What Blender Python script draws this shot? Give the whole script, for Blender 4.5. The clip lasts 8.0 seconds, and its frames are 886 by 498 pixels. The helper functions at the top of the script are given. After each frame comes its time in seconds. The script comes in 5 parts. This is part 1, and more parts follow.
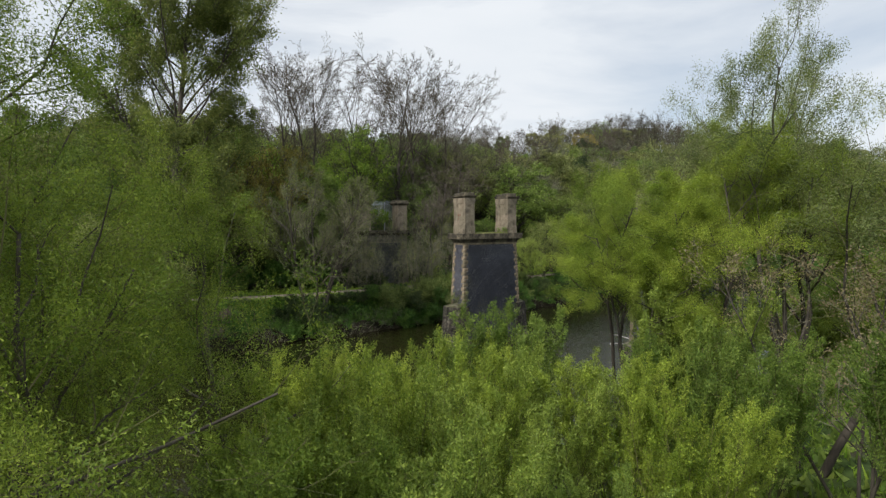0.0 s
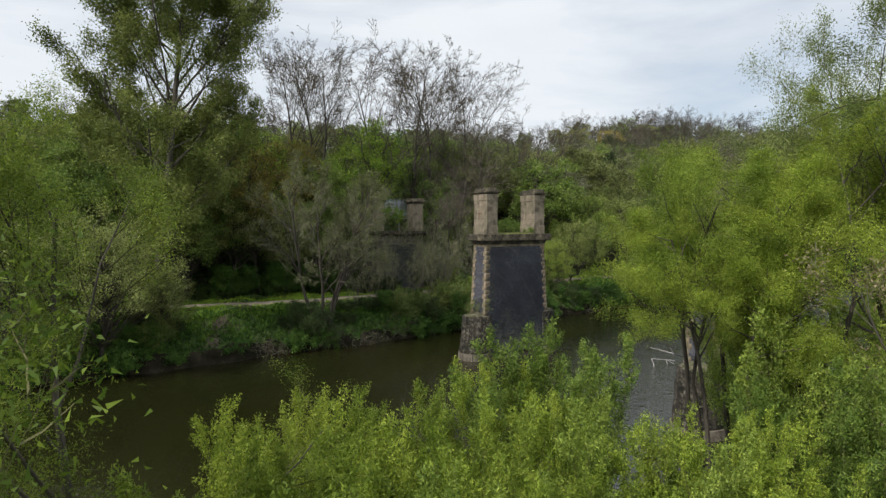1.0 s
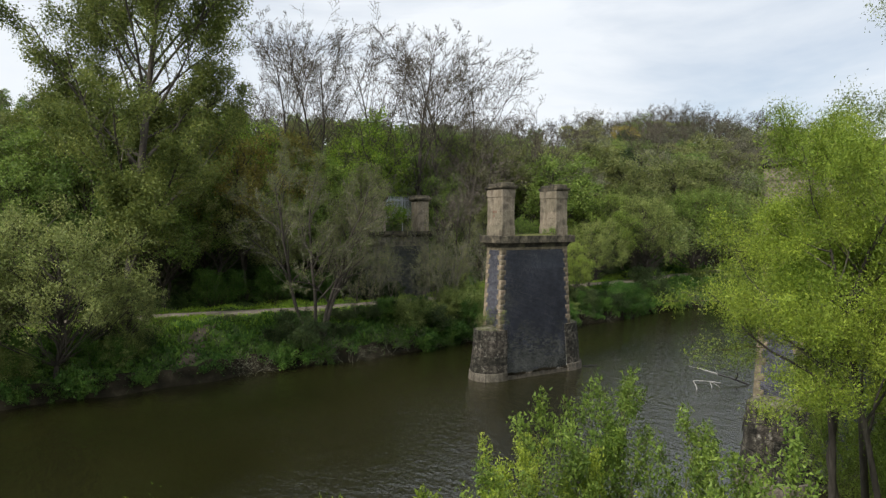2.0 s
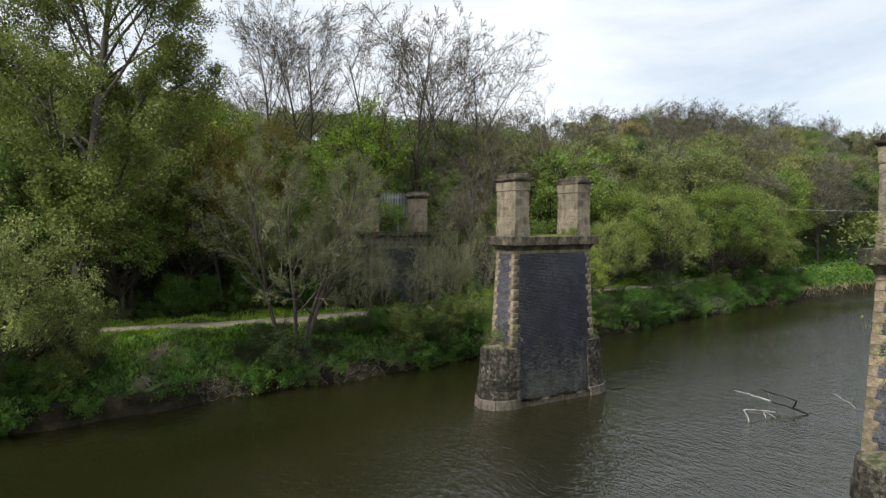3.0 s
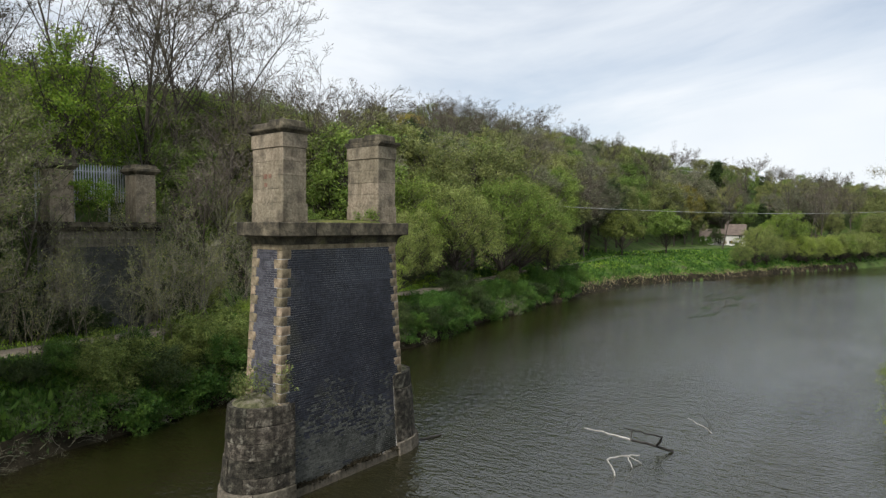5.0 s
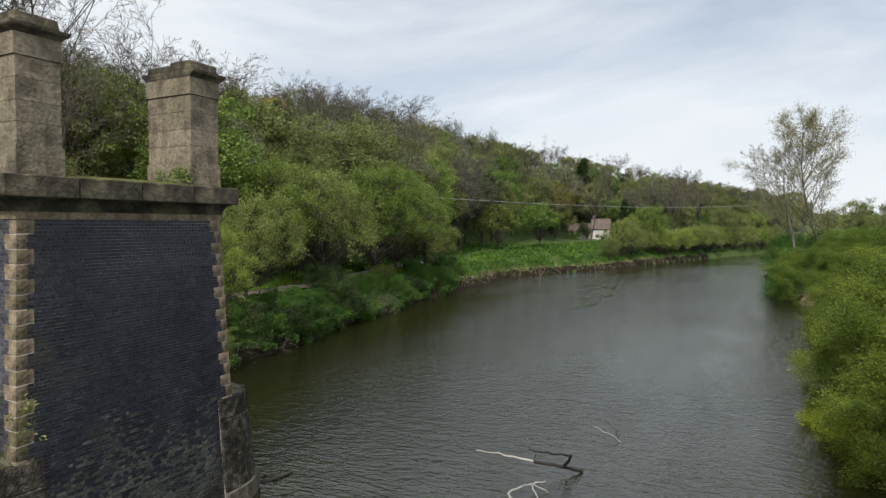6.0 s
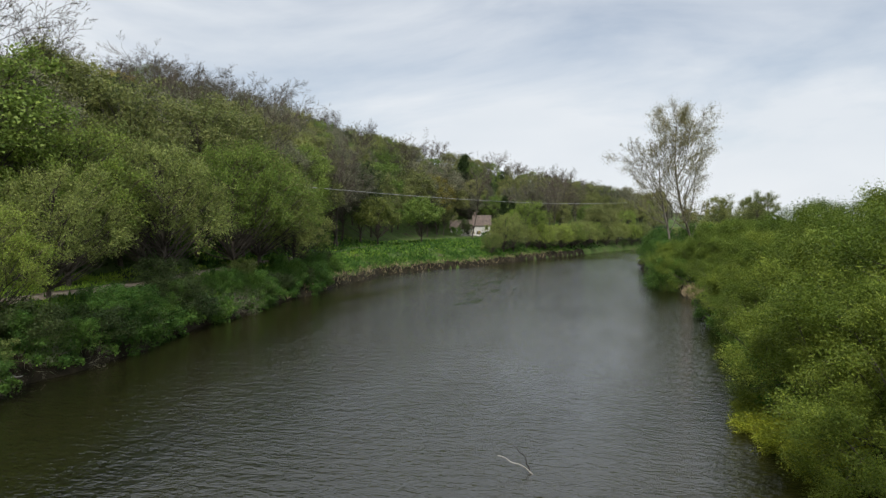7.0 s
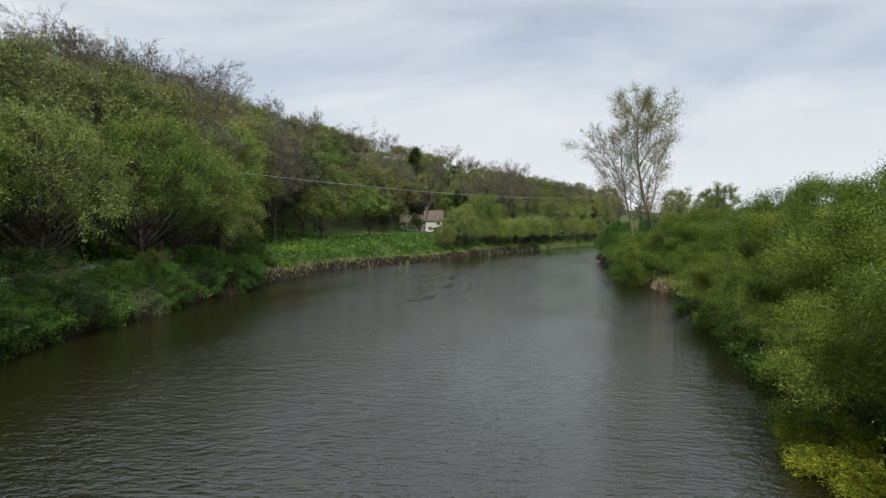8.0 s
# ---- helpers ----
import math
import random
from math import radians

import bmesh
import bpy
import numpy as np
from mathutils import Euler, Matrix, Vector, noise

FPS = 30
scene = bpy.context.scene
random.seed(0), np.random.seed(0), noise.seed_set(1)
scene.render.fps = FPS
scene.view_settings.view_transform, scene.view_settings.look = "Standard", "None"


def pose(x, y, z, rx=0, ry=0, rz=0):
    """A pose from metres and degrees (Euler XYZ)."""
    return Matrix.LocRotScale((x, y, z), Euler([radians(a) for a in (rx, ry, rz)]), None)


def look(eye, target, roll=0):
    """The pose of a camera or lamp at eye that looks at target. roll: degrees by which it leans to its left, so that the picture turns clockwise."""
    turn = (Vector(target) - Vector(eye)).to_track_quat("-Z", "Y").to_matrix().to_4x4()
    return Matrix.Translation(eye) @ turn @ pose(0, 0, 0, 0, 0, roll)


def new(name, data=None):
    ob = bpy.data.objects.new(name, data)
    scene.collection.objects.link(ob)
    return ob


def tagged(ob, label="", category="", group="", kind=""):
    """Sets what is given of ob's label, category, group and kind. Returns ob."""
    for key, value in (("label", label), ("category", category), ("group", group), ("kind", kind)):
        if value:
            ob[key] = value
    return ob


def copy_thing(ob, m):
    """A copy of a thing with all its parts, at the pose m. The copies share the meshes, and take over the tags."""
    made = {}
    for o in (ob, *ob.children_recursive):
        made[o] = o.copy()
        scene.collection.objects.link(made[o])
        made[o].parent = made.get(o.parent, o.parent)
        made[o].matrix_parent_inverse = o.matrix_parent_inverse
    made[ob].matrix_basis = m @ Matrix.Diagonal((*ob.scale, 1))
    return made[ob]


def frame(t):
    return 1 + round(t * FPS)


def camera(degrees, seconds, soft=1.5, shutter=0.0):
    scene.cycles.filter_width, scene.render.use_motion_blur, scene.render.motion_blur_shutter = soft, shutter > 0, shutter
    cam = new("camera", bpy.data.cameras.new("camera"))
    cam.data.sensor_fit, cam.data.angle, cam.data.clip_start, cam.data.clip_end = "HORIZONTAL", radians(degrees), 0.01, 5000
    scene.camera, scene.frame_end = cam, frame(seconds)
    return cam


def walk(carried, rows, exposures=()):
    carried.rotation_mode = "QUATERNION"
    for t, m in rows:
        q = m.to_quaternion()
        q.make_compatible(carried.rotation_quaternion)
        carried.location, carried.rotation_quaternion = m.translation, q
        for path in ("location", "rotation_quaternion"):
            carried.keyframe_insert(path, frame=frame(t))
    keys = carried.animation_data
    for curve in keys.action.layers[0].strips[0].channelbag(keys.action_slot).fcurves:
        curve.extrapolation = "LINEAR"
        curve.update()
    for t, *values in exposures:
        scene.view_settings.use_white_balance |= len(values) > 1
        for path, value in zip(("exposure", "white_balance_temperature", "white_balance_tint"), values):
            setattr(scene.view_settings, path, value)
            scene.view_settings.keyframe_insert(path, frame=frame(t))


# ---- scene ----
cam = camera(72.0, 8.0, soft=1.35)
PATH = [
    (0, 2.255, 3.910, 10.578, -2.62, 0.17, -31.83),
    (0.5, 3.666, 6.291, 10.407, -2.55, -0.04, -31.54),
    (1, 5.148, 8.618, 10.430, -2.52, 0.08, -30.07),
    (1.5, 6.529, 11.220, 10.458, -2.55, -0.04, -29.58),
    (3, 10.827, 19.475, 10.234, -2.40, -0.09, -29.81),
    (3.5, 12.363, 22.384, 10.215, -2.44, -0.15, -31.67),
    (4, 14.163, 25.102, 10.102, -2.41, -0.23, -36.37),
    (4.5, 16.140, 27.516, 9.794, -2.32, -0.35, -44.03),
    (5, 18.341, 29.463, 9.426, -2.23, -0.34, -50.98),
    (5.2, 19.338, 30.115, 9.266, -2.22, -0.44, -53.27),
    (6.3, 25.330, 33.389, 8.104, -2.30, 0.02, -66.14),
    (6.5, 26.563, 33.839, 7.883, -2.26, -0.04, -68.43),
    (7, 29.752, 34.789, 7.338, -2.27, -0.10, -73.75),
    (7.5, 33.163, 35.623, 6.799, -2.30, -0.12, -76.68),
    (8, 36.680, 36.348, 6.253, -2.35, -0.12, -78.27),
]
walk(cam, [(t, pose(x, y, z, 90 + tilt, lean, turn)) for t, x, y, z, tilt, lean, turn in PATH],
     exposures=((0, 0.08), (1.5, 0.14), (3.5, 0.38), (4.5, 0.28), (6.5, 0.05), (8, -0.04)))

# ---- sky and sun: bright high cloud with pale blue gaps, weak soft sun from upstream ----
SUN_AZ, SUN_EL = radians(190), radians(48)   # compass of the light's origin, in the plan, from +x
world = bpy.data.worlds.new("sky")
scene.world = world
world.use_nodes = True
wn, wl = world.node_tree.nodes, world.node_tree.links
wn.clear()
sky = wn.new("ShaderNodeTexSky")
sky.sky_type, sky.sun_disc = "NISHITA", False
sky.sun_elevation, sky.sun_rotation = SUN_EL, radians(90) - SUN_AZ
w_coord, w_map = wn.new("ShaderNodeTexCoord"), wn.new("ShaderNodeMapping")
w_map.inputs["Scale"].default_value = (1.0, 1.0, 3.4)
w_noise, w_ramp = wn.new("ShaderNodeTexNoise"), wn.new("ShaderNodeValToRGB")
w_noise.inputs["Scale"].default_value, w_noise.inputs["Detail"].default_value = 1.7, 7.0
w_noise.inputs["Roughness"].default_value, w_noise.inputs["Distortion"].default_value = 0.55, 0.5
w_ramp.color_ramp.elements[0].position, w_ramp.color_ramp.elements[0].color = 0.30, (0.42, 0.42, 0.42, 1)
w_ramp.color_ramp.elements[1].position, w_ramp.color_ramp.elements[1].color = 0.56, (0.97, 0.97, 0.97, 1)
w_noise2, w_tone = wn.new("ShaderNodeTexNoise"), wn.new("ShaderNodeValToRGB")
w_noise2.inputs["Scale"].default_value, w_noise2.inputs["Detail"].default_value = 3.1, 5.0
w_tone.color_ramp.elements[0].position, w_tone.color_ramp.elements[0].color = 0.3, (7.3, 7.8, 8.35, 1)
w_tone.color_ramp.elements[1].position, w_tone.color_ramp.elements[1].color = 0.7, (8.1, 8.45, 8.85, 1)
w_mix, w_bg, w_out = wn.new("ShaderNodeMix"), wn.new("ShaderNodeBackground"), wn.new("ShaderNodeOutputWorld")
w_mix.data_type = "RGBA"
wl.new(w_coord.outputs["Generated"], w_map.inputs["Vector"])
wl.new(w_map.outputs["Vector"], w_noise.inputs["Vector"])
wl.new(w_map.outputs["Vector"], w_noise2.inputs["Vector"])
wl.new(w_noise.outputs["Fac"], w_ramp.inputs["Fac"])
wl.new(w_noise2.outputs["Fac"], w_tone.inputs["Fac"])
wl.new(w_ramp.outputs["Color"], w_mix.inputs["Factor"])
wl.new(sky.outputs["Color"], w_mix.inputs["A"])
wl.new(w_tone.outputs["Color"], w_mix.inputs["B"])
wl.new(w_mix.outputs["Result"], w_bg.inputs["Color"])
wl.new(w_bg.outputs["Background"], w_out.inputs["Surface"])
w_bg.inputs["Strength"].default_value = 0.102
sun = new("sun", bpy.data.lights.new("sun", "SUN"))
sun.data.energy, sun.data.angle, sun.data.color = 3.3, radians(11), (1.0, 0.965, 0.915)
sun.matrix_world = look((60 * math.cos(SUN_AZ), 60 * math.sin(SUN_AZ), 60 * math.tan(SUN_EL)), (0, 0, 0))

# ---- materials ----
def surface(name, cols, scale=1.0, rough=0.85, bump=0.3, grain=9.0, rand=0.0, island=0.0, see=0.0, stretch=(1, 1, 1), spec=0.3,
            metal=0.0, moss=None, moss_at=0.6, streak=0.0):
    """A node material: colours over two scales of noise, brightness by object or by island, relief, and light through it (see)."""
    m = bpy.data.materials.new(name)
    m.use_nodes = True
    n, k = m.node_tree.nodes, m.node_tree.links
    bsdf, out = n["Principled BSDF"], n["Material Output"]
    coord, mapping = n.new("ShaderNodeTexCoord"), n.new("ShaderNodeMapping")
    mapping.inputs["Scale"].default_value = stretch
    k.new(coord.outputs["Object"], mapping.inputs["Vector"])
    big, fine, ramp = n.new("ShaderNodeTexNoise"), n.new("ShaderNodeTexNoise"), n.new("ShaderNodeValToRGB")
    big.inputs["Scale"].default_value, big.inputs["Detail"].default_value = scale, 5
    fine.inputs["Scale"].default_value, fine.inputs["Detail"].default_value = scale * grain, 4
    k.new(mapping.outputs["Vector"], big.inputs["Vector"])
    k.new(mapping.outputs["Vector"], fine.inputs["Vector"])
    els = ramp.color_ramp.elements
    while len(els) < len(cols):
        els.new(0.5)
    for i, c in enumerate(cols):
        els[i].position, els[i].color = 0.32 + 0.36 * i / max(1, len(cols) - 1), (*c, 1)
    k.new(big.outputs["Fac"], ramp.inputs["Fac"])
    mod = n.new("ShaderNodeMix")
    mod.data_type, mod.blend_type = "RGBA", "MULTIPLY"
    mod.inputs["Factor"].default_value = 0.55
    fr = n.new("ShaderNodeValToRGB")
    fr.color_ramp.elements[0].position, fr.color_ramp.elements[0].color = 0.3, (0.45, 0.45, 0.45, 1)
    fr.color_ramp.elements[1].position, fr.color_ramp.elements[1].color = 0.68, (1.35, 1.35, 1.35, 1)
    k.new(fine.outputs["Fac"], fr.inputs["Fac"])
    k.new(ramp.outputs["Color"], mod.inputs["A"])
    k.new(fr.outputs["Color"], mod.inputs["B"])
    last = mod.outputs["Result"]
    if moss:
        mn, mr, mm = n.new("ShaderNodeTexNoise"), n.new("ShaderNodeValToRGB"), n.new("ShaderNodeMix")
        mn.inputs["Scale"].default_value, mn.inputs["Detail"].default_value = scale * 0.7, 8
        k.new(coord.outputs["Object"], mn.inputs["Vector"])
        mr.color_ramp.elements[0].position, mr.color_ramp.elements[1].position = moss_at, moss_at + 0.12
        k.new(mn.outputs["Fac"], mr.inputs["Fac"])
        mm.data_type = "RGBA"
        k.new(mr.outputs["Color"], mm.inputs["Factor"])
        k.new(last, mm.inputs["A"])
        mm.inputs["B"].default_value = (*moss, 1)
        last = mm.outputs["Result"]
    if streak:
        sm, sn, sr, sx = n.new("ShaderNodeMapping"), n.new("ShaderNodeTexNoise"), n.new("ShaderNodeValToRGB"), n.new("ShaderNodeMix")
        sm.inputs["Scale"].default_value = (5.0, 5.0, 0.45)
        sn.inputs["Scale"].default_value, sn.inputs["Detail"].default_value = 1.0, 6
        k.new(coord.outputs["Object"], sm.inputs["Vector"])
        k.new(sm.outputs["Vector"], sn.inputs["Vector"])
        sr.color_ramp.elements[0].position, sr.color_ramp.elements[0].color = 0.42, (1, 1, 1, 1)
        sr.color_ramp.elements[1].position, sr.color_ramp.elements[1].color = 0.66, (0.32, 0.31, 0.28, 1)
        k.new(sn.outputs["Fac"], sr.inputs["Fac"])
        sx.data_type, sx.blend_type = "RGBA", "MULTIPLY"
        sx.inputs["Factor"].default_value = streak
        k.new(last, sx.inputs["A"])
        k.new(sr.outputs["Color"], sx.inputs["B"])
        last = sx.outputs["Result"]
    for source, amount in (("object", rand), ("island", island)):
        if amount:
            info = n.new("ShaderNodeObjectInfo" if source == "object" else "ShaderNodeNewGeometry")
            hsv, val, hue = n.new("ShaderNodeHueSaturation"), n.new("ShaderNodeMapRange"), n.new("ShaderNodeMapRange")
            val.inputs["To Min"].default_value, val.inputs["To Max"].default_value = 1 - amount, 1 + amount
            hue.inputs["To Min"].default_value, hue.inputs["To Max"].default_value = 0.5 + amount * 0.045, 0.5 - amount * 0.045
            port = info.outputs["Random" if source == "object" else "Random Per Island"]
            k.new(port, val.inputs["Value"])
            k.new(port, hue.inputs["Value"])
            k.new(val.outputs["Result"], hsv.inputs["Value"])
            k.new(hue.outputs["Result"], hsv.inputs["Hue"])
            k.new(last, hsv.inputs["Color"])
            last = hsv.outputs["Color"]
    k.new(last, bsdf.inputs["Base Color"])
    bsdf.inputs["Roughness"].default_value, bsdf.inputs["Metallic"].default_value = rough, metal
    bsdf.inputs["Specular IOR Level"].default_value = spec
    if bump:
        b = n.new("ShaderNodeBump")
        b.inputs["Strength"].default_value, b.inputs["Distance"].default_value = bump, 0.05
        k.new(fine.outputs["Fac"], b.inputs["Height"])
        k.new(b.outputs["Normal"], bsdf.inputs["Normal"])
    if see:
        tr, mix = n.new("ShaderNodeBsdfTranslucent"), n.new("ShaderNodeMixShader")
        mix.inputs["Fac"].default_value = see
        k.new(last, tr.inputs["Color"])
        k.new(bsdf.outputs["BSDF"], mix.inputs[1])
        k.new(tr.outputs["BSDF"], mix.inputs[2])
        k.new(mix.outputs["Shader"], out.inputs["Surface"])
    return m


def leafy(name, a, b, rand=0.25):
    return surface(name, [a, b], 0.35, 0.55, 0, 4, rand=rand, island=0.34, see=0.32, spec=0.22)


M_WILLOW = leafy("willow_leaf", (0.155, 0.235, 0.036), (0.255, 0.34, 0.066))
M_HEDGE = leafy("hedge_willow_leaf", (0.105, 0.158, 0.02), (0.185, 0.25, 0.038))
M_OPEN = leafy("olive_willow_leaf", (0.115, 0.18, 0.020), (0.215, 0.29, 0.042))
M_SHOOT = leafy("young_willow_leaf", (0.175, 0.255, 0.025), (0.30, 0.38, 0.055), 0.15)
M_WILLOW_DULL = leafy("willow_leaf_dull", (0.165, 0.22, 0.052), (0.27, 0.32, 0.095))
M_OLIVE_GREEN = leafy("olive_green_leaf", (0.155, 0.20, 0.055), (0.255, 0.30, 0.10))
M_BUFF = leafy("buff_bud_leaf", (0.22, 0.20, 0.08), (0.32, 0.29, 0.13))
M_UNDER = leafy("undergrowth_leaf", (0.055, 0.09, 0.024), (0.11, 0.16, 0.04))
M_LIME = leafy("lime_green_leaf", (0.155, 0.265, 0.03), (0.265, 0.38, 0.05))
M_GREEN = leafy("green_leaf", (0.138, 0.218, 0.042), (0.238, 0.33, 0.072))
M_DARK = leafy("dark_leaf", (0.035, 0.06, 0.02), (0.07, 0.105, 0.032))
M_POPLAR = leafy("poplar_leaf", (0.102, 0.136, 0.03), (0.19, 0.228, 0.056))
M_OLIVE = leafy("olive_leaf", (0.168, 0.198, 0.06), (0.285, 0.31, 0.106))
M_GOLD = leafy("bronze_leaf", (0.23, 0.195, 0.04), (0.34, 0.30, 0.07))
M_PALE = leafy("pale_blossom_leaf", (0.20, 0.165, 0.085), (0.31, 0.265, 0.145))
M_YELLOW = leafy("yellow_green_leaf", (0.25, 0.30, 0.025), (0.40, 0.43, 0.045))
M_GARLIC = leafy("broad_bank_leaf", (0.052, 0.125, 0.024), (0.115, 0.22, 0.036))
M_GRASS = leafy("grass_blade", (0.17, 0.31, 0.03), (0.30, 0.45, 0.055))
M_STRAW = leafy("dead_reed", (0.260, 0.208, 0.117), (0.442, 0.364, 0.221))
M_TWIGLEAF = leafy("budding_twig", (0.155, 0.162, 0.10), (0.248, 0.255, 0.165))
M_BARK = surface("bark", [(0.05, 0.042, 0.034), (0.11, 0.095, 0.075)], 1.5, 0.95, 0.6, 8, stretch=(1, 1, 0.25))
M_BARK_PALE = surface("pale_bark", [(0.12, 0.105, 0.085), (0.23, 0.205, 0.17)], 1.5, 0.95, 0.6, 8, stretch=(1, 1, 0.25))
M_TWIG = surface("twig", [(0.08, 0.068, 0.05), (0.145, 0.127, 0.096)], 1.0, 0.95, 0, 4, rand=0.2)
M_TWIG_ALDER = surface("alder_twig", [(0.15, 0.138, 0.095), (0.24, 0.222, 0.16)], 1.0, 0.95, 0, 4, rand=0.2)
M_TWIG_PALE = surface("pale_twig", [(0.15, 0.142, 0.098), (0.235, 0.222, 0.16)], 1.0, 0.95, 0, 4, rand=0.2)
M_TWIG_OLIVE = surface("olive_twig", [(0.10, 0.095, 0.04), (0.17, 0.155, 0.07)], 1.0, 0.95, 0, 4, rand=0.2)
M_GROUND = surface("bank_soil_and_grass", [(0.04, 0.068, 0.016), (0.07, 0.115, 0.024), (0.06, 0.052, 0.03)], 0.35, 0.95, 0.8, 14)
M_GRAVEL = surface("gravel_path", [(0.20, 0.165, 0.125), (0.30, 0.255, 0.20)], 1.6, 0.95, 0.5, 16)
M_MUD = surface("mud", [(0.012, 0.0105, 0.006), (0.024, 0.02, 0.012), (0.048, 0.04, 0.025)], 1.4, 0.9, 0.9, 10, spec=0.12)
M_TRACK = surface("worn_earth", [(0.085, 0.068, 0.045), (0.15, 0.125, 0.088)], 1.2, 0.95, 0.5, 12)
M_SAND = surface("sandstone", [(0.17, 0.13, 0.082), (0.33, 0.268, 0.18), (0.26, 0.20, 0.13)], 1.3, 0.92, 0.7, 9, rand=0.28,
                 moss=(0.055, 0.05, 0.036), moss_at=0.56, streak=0.4)
M_PILLAR = surface("streaked_sandstone", [(0.14, 0.117, 0.085), (0.29, 0.245, 0.176), (0.215, 0.178, 0.125)], 1.3, 0.92, 0.7, 9, rand=0.12,
                   moss=(0.085, 0.068, 0.045), moss_at=0.58, streak=0.38)
M_STAINED = surface("weathered_dark_stone", [(0.022, 0.02, 0.015), (0.07, 0.061, 0.043), (0.18, 0.155, 0.105)], 1.9, 0.92, 0.8, 7, rand=0.25,
                    moss=(0.12, 0.115, 0.05), moss_at=0.61, streak=0.3)
M_ABUT = surface("abutment_stone", [(0.13, 0.116, 0.09), (0.25, 0.222, 0.172), (0.36, 0.31, 0.235)], 0.8, 0.92, 0.9, 9, rand=0.12,
                 moss=(0.05, 0.06, 0.03), moss_at=0.55, streak=0.6)
M_RIVERSTONE = surface("cutwater_stone", [(0.018, 0.016, 0.012), (0.06, 0.053, 0.04), (0.15, 0.135, 0.104)], 4.5, 0.9, 1.4, 4, rand=0.35,
                       moss=(0.27, 0.255, 0.205), moss_at=0.61, streak=0.6)
M_PLINTH = surface("pale_plinth_stone", [(0.09, 0.078, 0.058), (0.20, 0.176, 0.136)], 1.2, 0.9, 0.9, 8, rand=0.2, moss=(0.03, 0.029, 0.022), moss_at=0.58, streak=0.5)
M_BRICK = surface("blue_engineering_brick", [(0.022, 0.025, 0.036), (0.05, 0.054, 0.07)], 0.8, 0.5, 0.25, 14, rand=0.3, island=0.35, spec=0.45,
                  moss=(0.055, 0.055, 0.046), moss_at=0.60)
M_MORTAR = surface("mortar", [(0.035, 0.035, 0.036), (0.20, 0.197, 0.19), (0.46, 0.45, 0.42)], 0.65, 0.95, 0.3, 14)
M_SLIME = surface("silted_brick", [(0.055, 0.058, 0.053), (0.112, 0.115, 0.102)], 0.9, 0.9, 0.6, 12, island=0.3, moss=(0.03, 0.032, 0.028), moss_at=0.55)
# blue brick with lime patches, its colour paled to carry sunlight on the ends
M_BRICK_LIT = surface("limed_brick_lit_tone", [(0.05, 0.05, 0.062), (0.12, 0.12, 0.138)], 1.2, 0.7, 0.25, 14, island=0.35, moss=(0.19, 0.185, 0.18), moss_at=0.62)
M_RUBBLE = surface("rubble_and_moss", [(0.05, 0.055, 0.022), (0.13, 0.125, 0.07), (0.22, 0.20, 0.16)], 4.0, 0.95, 1.0, 6)
M_MOSS = surface("moss", [(0.07, 0.085, 0.018), (0.15, 0.15, 0.04)], 3.0, 0.95, 0.9, 8)
M_STEEL = surface("galvanised_steel", [(0.33, 0.36, 0.38), (0.45, 0.47, 0.49)], 2.0, 0.5, 0.1, 8, metal=0.5)
M_WHITE = surface("white_render", [(0.50, 0.48, 0.45), (0.64, 0.62, 0.58)], 0.7, 0.9, 0.2, 10)
M_TILE = surface("brown_roof_tile", [(0.085, 0.068, 0.055), (0.15, 0.12, 0.10)], 1.5, 0.9, 0.4, 8, rand=0.2)
M_GLASS_DARK = surface("window_glass", [(0.02, 0.022, 0.025), (0.035, 0.037, 0.04)], 1.0, 0.1, 0, 6, spec=0.6)
M_WOOD = surface("weathered_wood", [(0.09, 0.075, 0.06), (0.17, 0.145, 0.12)], 1.5, 0.9, 0.5, 8, stretch=(1, 1, 0.2))
M_DRIFT = surface("bleached_driftwood", [(0.30, 0.28, 0.25), (0.46, 0.44, 0.41)], 3, 0.9, 0.4, 8)
M_DRIFT_WET = surface("wet_driftwood", [(0.02, 0.018, 0.016), (0.05, 0.045, 0.04)], 3, 0.6, 0.4, 8)
M_RED = surface("faded_red_paint", [(0.17, 0.085, 0.06), (0.24, 0.15, 0.105)], 4, 0.9, 0.2, 8)
M_CABLE = surface("cable", [(0.30, 0.31, 0.31), (0.40, 0.41, 0.41)], 2, 0.6, 0, 6)


